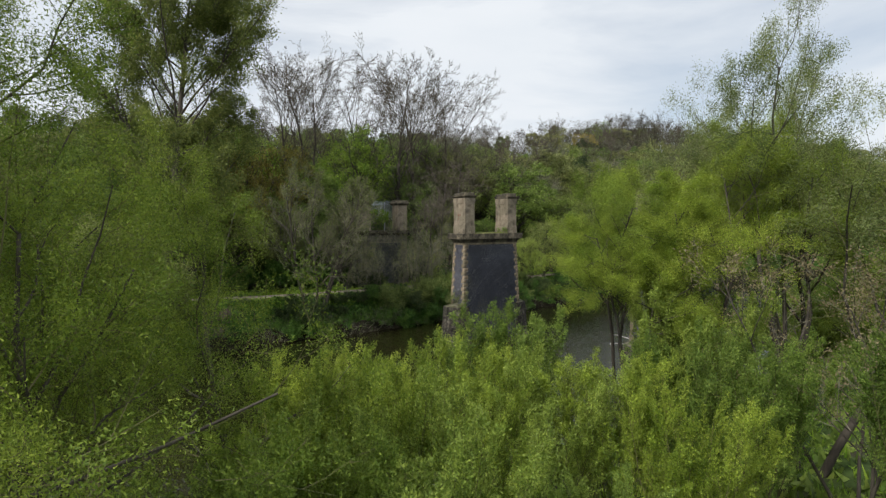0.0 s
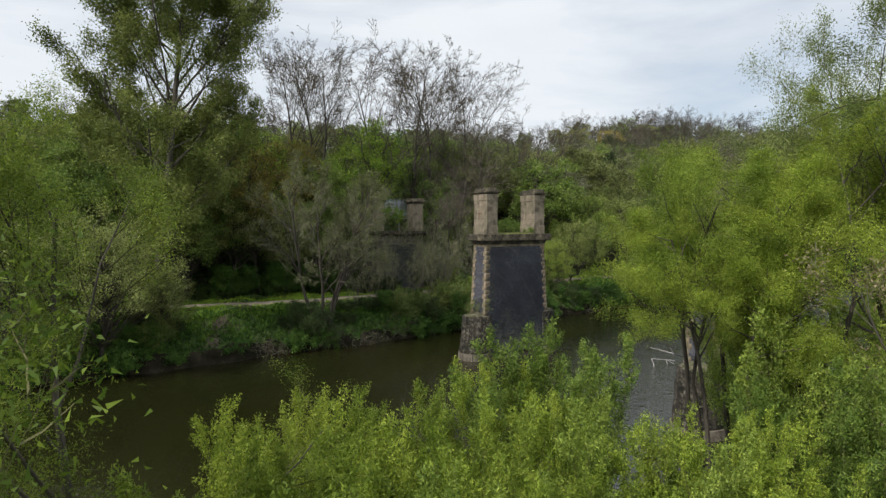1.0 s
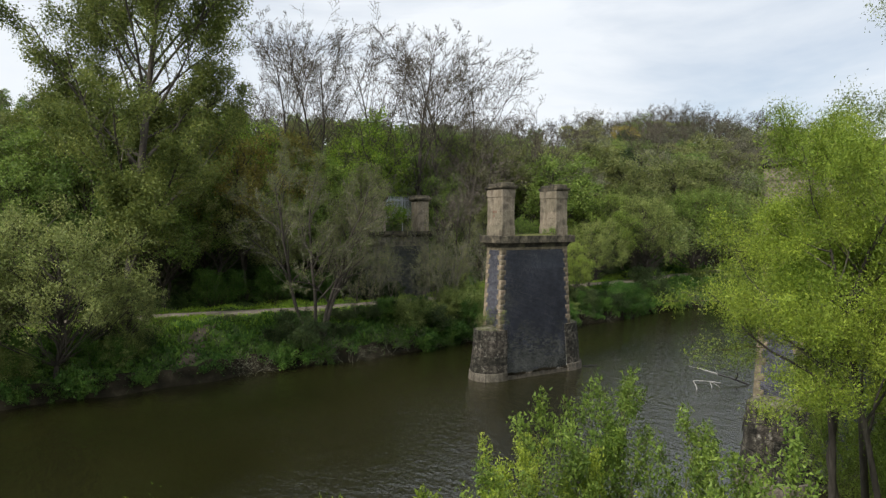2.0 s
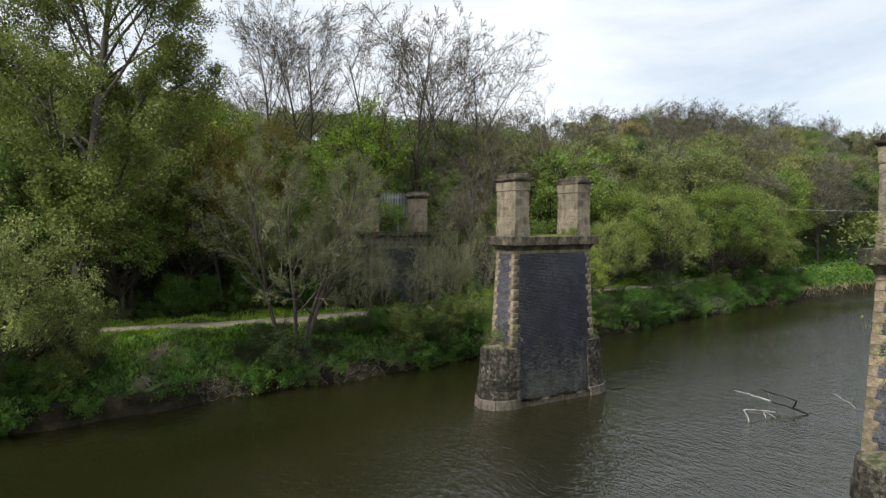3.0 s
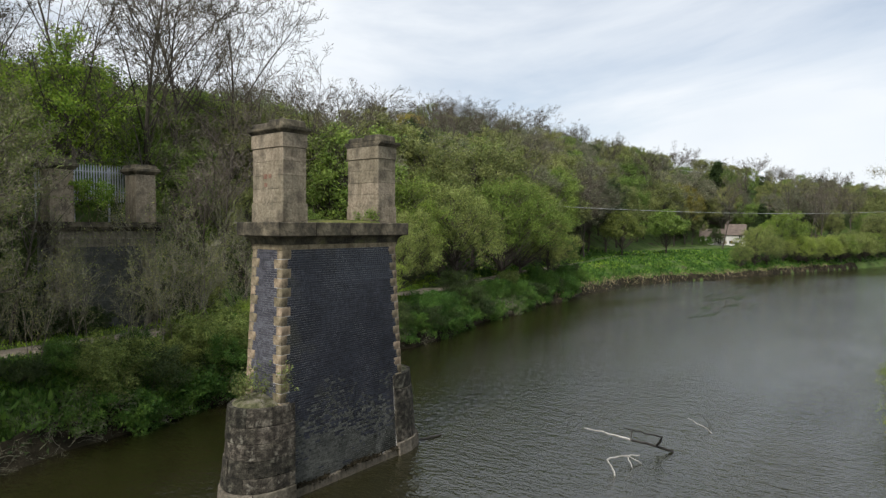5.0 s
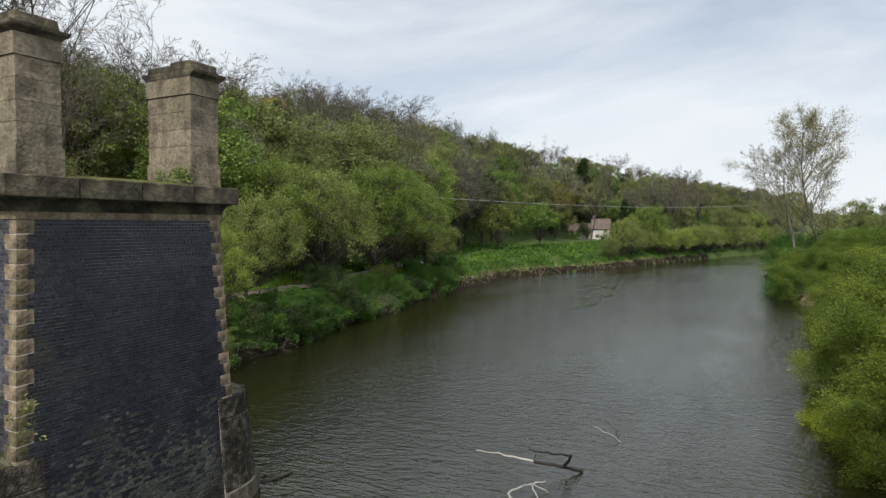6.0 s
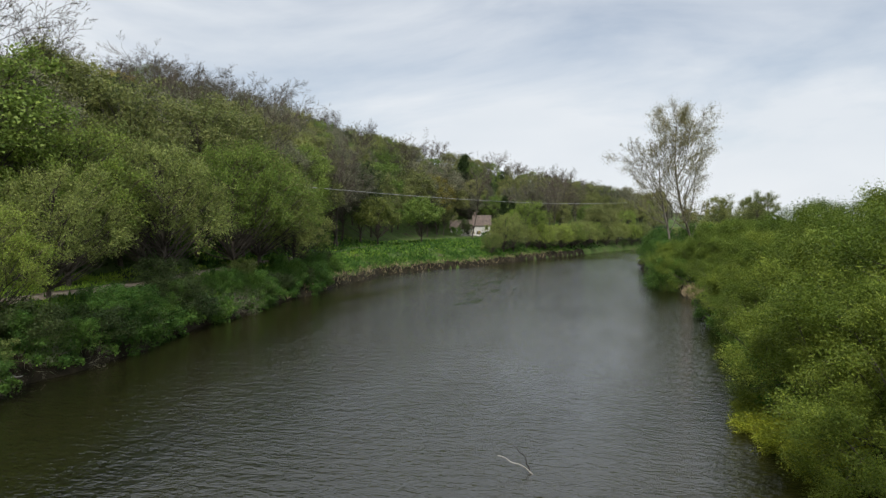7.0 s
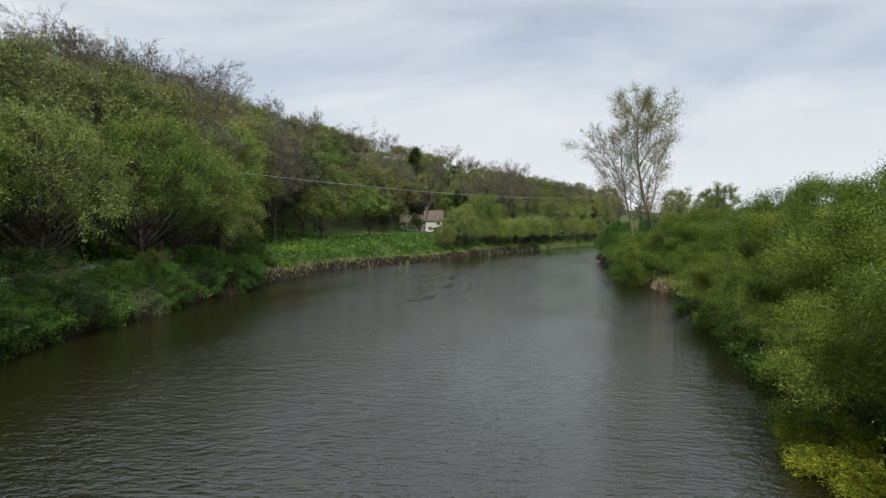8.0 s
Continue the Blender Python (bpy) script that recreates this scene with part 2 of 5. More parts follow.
def water_material():
    m = bpy.data.materials.new("river_water")
    m.use_nodes = True
    n, k = m.node_tree.nodes, m.node_tree.links
    bsdf = n["Principled BSDF"]
    coord = n.new("ShaderNodeTexCoord")
    silt, ramp = n.new("ShaderNodeTexNoise"), n.new("ShaderNodeValToRGB")
    silt.inputs["Scale"].default_value, silt.inputs["Detail"].default_value = 0.05, 3
    k.new(coord.outputs["Object"], silt.inputs["Vector"])
    ramp.color_ramp.elements[0].position, ramp.color_ramp.elements[0].color = 0.35, (0.011, 0.0113, 0.0038, 1)
    ramp.color_ramp.elements[1].position, ramp.color_ramp.elements[1].color = 0.65, (0.018, 0.0163, 0.005, 1)
    k.new(silt.outputs["Fac"], ramp.inputs["Fac"])
    k.new(ramp.outputs["Color"], bsdf.inputs["Base Color"])
    bsdf.inputs["Roughness"].default_value, bsdf.inputs["IOR"].default_value = 0.07, 2.0
    # wind ripples: short crests that run across the stream, longer swell, and calmer lanes
    def ripple(scale, stretch, turn, detail):
        mp, tx = n.new("ShaderNodeMapping"), n.new("ShaderNodeTexNoise")
        mp.inputs["Scale"].default_value, mp.inputs["Rotation"].default_value = stretch, (0, 0, radians(turn))
        tx.inputs["Scale"].default_value, tx.inputs["Detail"].default_value = scale, detail
        tx.inputs["Roughness"].default_value = 0.6
        k.new(coord.outputs["Object"], mp.inputs["Vector"])
        k.new(mp.outputs["Vector"], tx.inputs["Vector"])
        return tx.outputs["Fac"]
    lanes, span = ripple(0.06, (0.5, 1.6, 1), -6, 4), n.new("ShaderNodeMapRange")
    span.inputs["From Min"].default_value, span.inputs["From Max"].default_value = 0.35, 0.65
    span.inputs["To Min"].default_value, span.inputs["To Max"].default_value = 0.36, 1.0
    k.new(lanes, span.inputs["Value"])
    add = n.new("ShaderNodeMath")
    add.operation = "MULTIPLY_ADD"
    add.inputs[1].default_value = 0.7
    k.new(ripple(5.5, (1.0, 0.42, 1), 24, 3), add.inputs[0])
    k.new(ripple(1.9, (1.0, 0.36, 1), 12, 4), add.inputs[2])
    b = n.new("ShaderNodeBump")
    b.inputs["Distance"].default_value = 0.105
    k.new(span.outputs["Result"], b.inputs["Strength"])
    k.new(add.outputs["Value"], b.inputs["Height"])
    k.new(b.outputs["Normal"], bsdf.inputs["Normal"])
    return m


M_WATER = water_material()

# ---- building helpers ----
def mesh_of(name, verts, faces, mats, slots=None, smooth=False):
    """A mesh from an array of vertices and lists of faces."""
    me = bpy.data.meshes.new(name)
    me.from_pydata([tuple(v) for v in verts], [], faces)
    for m in mats if isinstance(mats, (list, tuple)) else [mats]:
        me.materials.append(m)
    if slots is not None:
        me.polygons.foreach_set("material_index", slots)
    if smooth:
        me.polygons.foreach_set("use_smooth", [True] * len(me.polygons))
    me.update()
    return me


def soup(name, blades, mats):
    """A mesh of loose faces: an array (n, corners, 3)."""
    count, k = blades.shape[:2]
    me = bpy.data.meshes.new(name)
    me.vertices.add(count * k)
    me.vertices.foreach_set("co", np.ascontiguousarray(blades, dtype=np.float32).ravel())
    me.loops.add(count * k)
    me.loops.foreach_set("vertex_index", np.arange(count * k, dtype=np.int32))
    me.polygons.add(count)
    me.polygons.foreach_set("loop_start", np.arange(0, count * k, k, dtype=np.int32))
    for m in mats if isinstance(mats, (list, tuple)) else [mats]:
        me.materials.append(m)
    me.update(calc_edges=True)
    return me


def part(name, data, parent, label=""):
    """Links a mesh as one part under a thing or under a part."""
    ob = new(name, data)
    ob.parent = parent
    return tagged(ob, label) if label else ob


def thing(name, label, category, m=None, group="", kind=""):
    ob = tagged(new(name), label, category, group, kind)
    if m is not None:
        ob.matrix_basis = m
    return ob


def box_mesh(name, lo, hi, mat, bevel=0.012, taper=(0, 0)):
    """A block from corner to corner with worn edges; taper draws its top in by so much along x and y."""
    bm = bmesh.new()
    bmesh.ops.create_cube(bm, size=1.0)
    for v in bm.verts:
        top = v.co.z > 0
        for i in range(3):
            v.co[i] = lo[i] if v.co[i] < 0 else hi[i]
        if top:
            v.co.x -= math.copysign(taper[0], v.co.x - (lo[0] + hi[0]) / 2)
            v.co.y -= math.copysign(taper[1], v.co.y - (lo[1] + hi[1]) / 2)
    if bevel:
        bmesh.ops.bevel(bm, geom=bm.edges[:], offset=bevel, segments=1, affect="EDGES")
    me = bpy.data.meshes.new(name)
    bm.to_mesh(me)
    bm.free()
    me.materials.append(mat)
    return me


def tube(points, radii, sides=5):
    """Vertices and faces of a tapered round limb along points."""
    p, r = np.asarray(points, float), np.asarray(radii, float)
    d = np.gradient(p, axis=0)
    d /= np.linalg.norm(d, axis=1)[:, None] + 1e-9
    ref = np.where(np.abs(d[:, 2:3]) > 0.9, np.array([[1.0, 0, 0]]), np.array([[0, 0, 1.0]]))
    u = np.cross(d, ref)
    u /= np.linalg.norm(u, axis=1)[:, None] + 1e-9
    w = np.cross(d, u)
    a = np.arange(sides) * 2 * np.pi / sides
    ring = np.cos(a)[None, :, None] * u[:, None] + np.sin(a)[None, :, None] * w[:, None]
    v = (p[:, None] + ring * r[:, None, None]).reshape(-1, 3)
    i = np.arange(len(p) - 1)[:, None] * sides + np.arange(sides)[None]
    j = np.arange(len(p) - 1)[:, None] * sides + (np.arange(sides)[None] + 1) % sides
    return v, np.stack([i, j, j + sides, i + sides], -1).reshape(-1, 4)


def joined(name, tubes, mat, smooth=True):
    verts, faces, base = [], [], 0
    for v, f in tubes:
        verts.append(v)
        faces.append(f + base)
        base += len(v)
    v, f = np.concatenate(verts), np.concatenate(faces)
    me = bpy.data.meshes.new(name)
    me.vertices.add(len(v))
    me.vertices.foreach_set("co", v.astype(np.float32).ravel())
    me.loops.add(len(f) * 4)
    me.loops.foreach_set("vertex_index", f.astype(np.int32).ravel())
    me.polygons.add(len(f))
    me.polygons.foreach_set("loop_start", np.arange(0, len(f) * 4, 4, dtype=np.int32))
    me.polygons.foreach_set("use_smooth", [smooth] * len(f))
    me.materials.append(mat)
    me.update(calc_edges=True)
    return me


# ---- the land: two banks, the wooded hillside, the river ----
LEFT_X = [-300, -60, 0, 13, 26, 40, 55, 69, 84, 100, 111, 120, 134, 150, 165, 185, 200, 216, 232, 250, 600]
LEFT_Y = [30, 48, 54.5, 56, 57.3, 59, 61.3, 64, 66, 67.6, 68, 66, 60, 55.5, 51.5, 45, 40, 34, 20, -40, -200]
RIGHT_X = [-300, -60, 0, 20, 34, 46, 54, 62, 74, 100, 115, 130, 158, 172, 186, 200, 600]
RIGHT_Y = [0, 16, 22, 24, 25.5, 27, 28.5, 28.0, 27.5, 28.2, 29.5, 31, 31, 24, 0, -60, -300]


def bank_left(x):
    return np.interp(x, LEFT_X, LEFT_Y) + 0.35 * np.sin(np.asarray(x) * 0.41) + 0.2 * np.sin(np.asarray(x) * 1.13 + 1)


def bank_right(x):
    return np.interp(x, RIGHT_X, RIGHT_Y) + 0.3 * np.sin(np.asarray(x) * 0.37 + 2) + 0.2 * np.sin(np.asarray(x) * 0.93)


def hill_foot(x):
    return np.interp(x, [-300, -60, 0, 34, 70, 100, 130, 165, 205, 225, 250, 300, 600], [60, 62, 67.5, 71, 75.5, 79, 83, 84, 82, 70, 42, 10, -150])


def path_line(x):
    return np.interp(x, [-60, 0, 14, 23, 34, 46, 61, 90, 125, 160], [65, 65.3, 64.8, 63.8, 64.6, 66.2, 68.0, 73.3, 77.5, 79])


def ground(x, y):
    """Height of the land at a place of the plan."""
    x, y = np.asarray(x, float), np.asarray(y, float)
    d = y - bank_left(x)
    left = np.interp(d, [-9, -3, -0.25, 0.3, 2, 4.6, 5.6, 10, 16, 40, 900], [-2.4, -1.6, -0.35, 0.85, 1.6, 2.8, 3.05, 3.2, 3.5, 4.0, 4.0])
    up = np.interp(x, [-60, 30, 80, 120, 160, 215, 260, 330, 420], [0.9, 1.0, 1.0, 1.14, 1.34, 1.42, 1.1, 0.75, 0.5])
    left = left + up * np.interp(y - hill_foot(x), [0, 5, 26, 40, 58, 120, 900], [0, 1.6, 12.5, 19.0, 21.5, 22.5, 22.5])
    e = bank_right(x) - y
    right = np.interp(e, [-9, -3, -0.3, 0.4, 2, 6, 15, 60, 900], [-2.4, -1.6, -0.35, 0.5, 1.2, 1.9, 2.3, 2.6, 3.0])
    rough = 0.16 * np.sin(x * 0.9 + y * 0.7) * np.sin(y * 1.1 - x * 0.31) + 0.1 * np.sin(x * 2.3 - y * 1.7)
    h = np.maximum(left, right)
    keep = np.where(np.abs(y - path_line(x)) < 1.6, 0.1, 1.0)
    return h + rough * keep * np.where(h > 0.2, 1, 0.5)


def build_land():
    gx = np.unique(np.concatenate([[-3000, -1500, -700, -350, -200, -120, -80, -60, -45, -35], np.arange(-28, 215, 1.3),
                                   np.arange(216, 300, 6), [320, 360, 420, 520, 700, 1000, 1600, 3000]]))
    gy = np.unique(np.concatenate([[-3000, -1500, -700, -350, -200, -120, -80, -60, -45, -30, -20, -10], np.arange(-4, 53, 0.9), np.arange(53, 70, 0.45), np.arange(70, 94, 0.9),
                                   np.arange(95, 150, 4), [160, 180, 220, 300, 450, 800, 1500, 3000]]))
    X, Y = np.meshgrid(gx, gy, indexing="ij")
    V = np.stack([X, Y, ground(X, Y)], -1).reshape(-1, 3)
    a = np.arange(len(gx) - 1)[:, None] * len(gy) + np.arange(len(gy) - 1)[None]
    F = np.stack([a, a + len(gy), a + len(gy) + 1, a + 1], -1).reshape(-1, 4)
    land = joined_grid("ground", V, F, M_GROUND)
    tagged(new("ground", land), "grassy river banks and wooded hillside soil", "ground", kind="structure")
    wx, wy = np.linspace(-700, 700, 30), np.linspace(-500, 75, 20)
    X, Y = np.meshgrid(wx, wy, indexing="ij")
    V = np.stack([X, Y, np.zeros_like(X)], -1).reshape(-1, 3)
    a = np.arange(len(wx) - 1)[:, None] * len(wy) + np.arange(len(wy) - 1)[None]
    F = np.stack([a, a + len(wy), a + len(wy) + 1, a + 1], -1).reshape(-1, 4)
    tagged(new("water", joined_grid("water", V, F, M_WATER)), "brown rippled river water reflecting pale sky", "water", kind="structure")
    # gravel path along the wooded bank
    px = np.arange(-30, 112, 1.0)
    rows = []
    for w, lift in ((-1.05, -0.07), (-0.9, 0.045), (0, 0.075), (0.9, 0.045), (1.05, -0.07)):
        y = path_line(px) + w
        rows.append(np.stack([px, y, ground(px, path_line(px)) + 0.03 + lift], -1))
    V = np.stack(rows, 1).reshape(-1, 3)
    a = np.arange(len(px) - 1)[:, None] * 5 + np.arange(4)[None]
    F = np.stack([a, a + 5, a + 6, a + 1], -1).reshape(-1, 4)
    tagged(new("path", joined_grid("path", V, F, M_GRAVEL)), "pale compacted gravel riverside path", "path", kind="structure")


def build_mud():
    """Wet dark soil along the cut banks, its edges ragged."""
    for bank, sign, x0, x1 in ((bank_left, 1, -28, 190), (bank_right, -1, -20, 165)):
        px = np.arange(x0, x1, 0.6)
        wob = 0.35 * np.sin(px * 1.9) + 0.3 * np.sin(px * 0.77 + 1.3) + 0.2 * np.sin(px * 4.1)
        rows = []
        for k, d in enumerate((-1.6, -0.9, -0.35, -0.05, 0.15, 0.35, 0.55, 0.75)):
            y = bank(px) + sign * (d + wob * max(0.0, d) * 0.9)
            z = ground(px, y) + (0.26 if k < 4 else 0.14 if k < 7 else -0.06) + 0.05 * np.sin(px * 2.7 + k * 2.1)
            rows.append(np.stack([px, y, z], -1))
        V = np.stack(rows, 1).reshape(-1, 3)
        a = np.arange(len(px) - 1)[:, None] * 8 + np.arange(7)[None]
        F = np.stack([a, a + 8, a + 9, a + 1], -1).reshape(-1, 4)
        tagged(new("mud_bank", joined_grid("mud_bank", V, F, M_MUD)), "dark wet soil of the cut river bank", "mud", kind="structure")
    # worn track from the path down to the water
    t = np.linspace(0, 1, 30)
    tx, ty = 16.8 - 4.6 * t + 0.4 * np.sin(t * 9), 63.2 - 6.9 * t
    rows = []
    for w, lift in ((-0.55, -0.05), (-0.3, 0.05), (0.0, 0.06), (0.3, 0.05), (0.55, -0.05)):
        xx = tx + w * (1 + 0.6 * t) + 0.1 * np.sin(t * 31 + w * 4)
        rows.append(np.stack([xx, ty, ground(xx, ty) + lift], -1))
    V = np.stack(rows, 1).reshape(-1, 3)
    a = np.arange(29)[:, None] * 5 + np.arange(4)[None]
    F = np.stack([a, a + 5, a + 6, a + 1], -1).reshape(-1, 4)
    tagged(new("worn_track", joined_grid("worn_track", V, F, M_TRACK)), "narrow worn earth track down to the river", "track", kind="structure")


def joined_grid(name, V, F, mat):
    return joined(name, [(V, F)], mat)


build_land()
build_mud()

# ---- bridge piers: brick-faced shafts with sandstone quoins, cornices, tall pillars and rounded cutwaters ----
PIER_TOP, SHAFT_TOP, CUT_TOP = 9.5, 8.55, 3.35
HALF_X, HALF_Y, BATTER = 2.78, 0.86, 0.058       # half size of the shaft at its top; how far it widens per metre down


def half(z):
    grow = (SHAFT_TOP - z) * BATTER
    return HALF_X + grow * 0.75, HALF_Y + grow * 0.55


def stone_mesh(name, size, mat, seed, bevel=0.018):
    """A hewn block about its own middle, its corners a little uneven."""
    rng = random.Random(seed)
    bm = bmesh.new()
    bmesh.ops.create_cube(bm, size=1.0)
    for v in bm.verts:
        v.co = Vector([v.co[i] * size[i] + rng.uniform(-1, 1) * 0.008 for i in range(3)])
    bmesh.ops.bevel(bm, geom=bm.edges[:], offset=bevel, segments=1, affect="EDGES")
    me = bpy.data.meshes.new(name)
    bm.to_mesh(me)
    bm.free()
    me.materials.append(mat)
    return me


def blocks_soup(name, centres, sizes, mat, tilt=None):
    """Many small five-sided blocks (no back) in one mesh; each is an island."""
    c, s = np.asarray(centres, float), np.asarray(sizes, float) / 2
    sg = np.array([(-1, -1, -1), (1, -1, -1), (1, 1, -1), (-1, 1, -1), (-1, -1, 1), (1, -1, 1), (1, 1, 1), (-1, 1, 1)], float)
    v = (c[:, None] + sg[None] * s[:, None])
    f = np.array([(0, 1, 5, 4), (1, 2, 6, 5), (2, 3, 7, 6), (3, 0, 4, 7), (4, 5, 6, 7), (3, 2, 1, 0)])
    faces = (np.arange(len(c))[:, None, None] * 8 + f[None]).reshape(-1, 4)
    return joined(name, [(v.reshape(-1, 3), faces)], mat, smooth=False)


def lofted(name, rings, mat, cap=True):
    """A solid skinned over rings of equally many points, bottom to top."""
    k = len(rings[0])
    verts = [p for r in rings for p in r]
    faces = [[i * k + j, i * k + (j + 1) % k, (i + 1) * k + (j + 1) % k, (i + 1) * k + j] for i in range(len(rings) - 1) for j in range(k)]
    if cap:
        faces += [list(range(k))[::-1], list(range((len(rings) - 1) * k, len(rings) * k))]
    return mesh_of(name, verts, faces, mat)


def rect(hx, hy, z, cx=0.0, cy=0.0):
    return [(cx - hx, cy - hy, z), (cx + hx, cy - hy, z), (cx + hx, cy + hy, z), (cx - hx, cy + hy, z)]


def build_pier(m, label, picked):
    """One pier. picked: whether the brickwork near the top is built brick by brick as parts."""
    pier = thing("bridge_pier", label, "bridge pier", m, group="piers of the old bridge")
    rng = random.Random(5)
    # core, seen as mortar in the joints
    core = []
    for z in (-2.4, 0.0, CUT_TOP, SHAFT_TOP):
        hx, hy = half(z)
        core.append(rect(hx - 0.006, hy - 0.006, z))
    part("core", lofted("core", core, M_MORTAR), pier, "grey mortar core of the shaft")
    # courses of bricks on all four faces
    course, brick, joint = 0.0815, 0.228, 0.010
    meshes = {key: stone_mesh("brick", size, M_BRICK, 3 + i, 0.004) for i, (key, size) in enumerate(
        {("y", 0): (brick - joint, 0.06, course - joint), ("y", 1): (brick / 2 - joint, 0.06, course - joint),
         ("x", 0): (0.06, brick - joint, course - joint), ("x", 1): (0.06, brick / 2 - joint, course - joint)}.items())}
    loose, left = {"brick": ([], []), "silted": ([], []), "lit_end": ([], [])}, 300 if picked else 0
    rows = int((SHAFT_TOP - 0.3) / course)
    for axis, side in (("y", -1), ("x", -1), ("x", 1), ("y", 1)):
        for r in range(rows):
            z = SHAFT_TOP - (r + 0.5) * course
            hx, hy = half(z)
            if axis == "x" and z < CUT_TOP - 0.3 or axis == "y" and z < 0.34:
                continue
            quoin = 0.37 if (r // 4) % 2 == 0 else 0.21
            if axis == "x":
                quoin = 0.26 if (r // 4) % 2 == 0 else 0.42
            span = (hx if axis == "y" else hy) - quoin
            header = r % 2
            step = brick / 2 if header else brick
            s = -span + (0 if header else -brick / 4)
            while s < span:
                e = min(s + step, span)
                s0 = max(s, -span)
                if e - s0 > 0.05:
                    mid, ln, out = (s0 + e) / 2, e - s0 - joint, rng.uniform(-0.004, 0.006)
                    if axis == "y":
                        c, size = (mid, side * (hy - 0.024 + out), z), (ln, 0.06, course - joint)
                    else:
                        c, size = (side * (hx - 0.024 + out), mid, z), (0.06, ln, course - joint)
                    whole = abs(ln - (step - joint)) < 0.002
                    if left and whole and axis == "y" and side == -1 and 6.4 < z and mid > -0.4:
                        ob = part("brick", meshes[(axis, header)], pier)
                        ob.location = c
                        left -= 1
                    else:
                        silt = noise.noise((mid * 0.8, z * 1.1, 3.0 + side)) * 1.4 + rng.uniform(-1.7, 1.1)
                        # both narrow ends get the brick whose colour is raised for sunlight
                        key = "lit_end" if axis == "x" else "silted" if z < 2.6 + silt else "brick"
                        loose[key][0].append(c)
                        loose[key][1].append(size)
                s += step
    for key, mat, label2 in (("brick", M_BRICK, "dark blue engineering brick facing"), ("silted", M_SLIME, "silt-stained grey lower brickwork"),
                             ("lit_end", M_BRICK_LIT, "lime-flecked blue brick of the narrow ends, paled as if sunlit")):
        tagged(part("brickwork", blocks_soup("brickwork", *loose[key], mat), pier, label2), kind="stuff")
    # quoins: alternately long and short, each a block
    q_h = course * 4
    long_q, short_q = stone_mesh("quoin", (0.41, 0.30, q_h - 0.008), M_SAND, 11, 0.011), stone_mesh("quoin", (0.25, 0.46, q_h - 0.008), M_SAND, 12, 0.011)
    for r in range(int((SHAFT_TOP - 0.3) / q_h)):
        z = SHAFT_TOP - (r + 0.5) * q_h
        hx, hy = half(z)
        for sx in (-1, 1):
            for sy in (-1, 1):
                size = (0.41, 0.30) if r % 2 == 0 else (0.25, 0.46)
                q = part("quoin", long_q if r % 2 == 0 else short_q, pier)
                q.location = (sx * (hx - size[0] / 2 + 0.004), sy * (hy - size[1] / 2 + 0.004), z)
                q.rotation_euler = (rng.uniform(-0.006, 0.006), rng.uniform(-0.006, 0.006), rng.uniform(-0.012, 0.012))
    # frieze band, coved cornice and coping slabs
    hx, hy = HALF_X, HALF_Y
    z = SHAFT_TOP
    part("frieze", lofted("frieze", [rect(hx + 0.03, hy + 0.03, z), rect(hx + 0.03, hy + 0.03, z + 0.17)], M_SAND), pier, "pale sandstone frieze band")
    cove = [rect(hx + 0.05 + 0.30 * (1 - math.cos(a)), hy + 0.05 + 0.26 * (1 - math.cos(a)), z + 0.17 + 0.30 * math.sin(a)) for a in np.linspace(0, 1.57, 7)]
    part("cornice_cove", lofted("cornice_cove", cove, M_STAINED), pier, "dark stained coved cornice")
    zc = z + 0.47
    n = 4
    for i in range(n):
        w = (2 * hx + 0.84) / n
        for side, y0, y1 in (("front", -hy - 0.37, 0.0), ("back", 0.0, hy + 0.37)):
            me = box_mesh("coping_slab", (-w / 2 + 0.006, y0, zc), (w / 2 - 0.006, y1, PIER_TOP), M_STAINED, 0.022)
            part("coping_slab", me, pier).location.x = -hx - 0.42 + (i + 0.5) * w
    # pillars: coursed ashlar with plinth, frieze line, projecting cap and blocking stone
    for sx in (-1, 1):
        px = sx * (HALF_X - 0.52)
        pillar = part("pillar", lofted("pillar", [rect(0.44, 0.83, PIER_TOP), rect(0.44, 0.83, PIER_TOP + 3.04)], M_STAINED), pier, "sandstone ashlar pillar")
        pillar.location.x = px
        zz, i = PIER_TOP, 0
        for h in (0.66, 0.49, 0.46, 0.49, 0.47, 0.48):
            hx2, hy2 = (0.52, 0.92) if i == 0 else (0.485, 0.885)
            if i == 5:
                hx2, hy2 = 0.52, 0.92
            cut = 0.0 if i % 2 else rng.uniform(-0.2, 0.2)
            halves = ((-hy2, hy2),) if i in (0, 5) else ((-hy2, cut), (cut, hy2))
            for y0, y1 in halves:
                me = box_mesh("ashlar_block", (-hx2, y0 + 0.003, zz + 0.003), (hx2, y1 - 0.003, zz + h - 0.003), M_PILLAR, 0.005)
                part("ashlar_block", me, pillar)
            zz += h
            i += 1
        def cap_ring(out, z, mouldless=sx > 0):
            ring = rect(0.52 + out, 0.92 + out, z)
            return [(max(x, -0.525), y, z2) for x, y, z2 in ring] if mouldless else ring
        cap = [cap_ring(*a) for a in ((0.0, zz), (0.03, zz + 0.05), (0.10, zz + 0.10), (0.12, zz + 0.13), (0.13, zz + 0.20), (0.04, zz + 0.215))]
        part("cap_moulding", lofted("cap_moulding", cap, M_STAINED), pillar, "dark weathered projecting cap")
        for y0, y1, hh in ((-0.90, -0.02, 0.47), (0.0, 0.90, 0.40)):
            part("blocking_stone", box_mesh("blocking_stone", (-0.5, y0, zz + 0.21), (0.5, y1, zz + hh), M_STAINED, 0.03, (0.03, 0.03)), pillar)
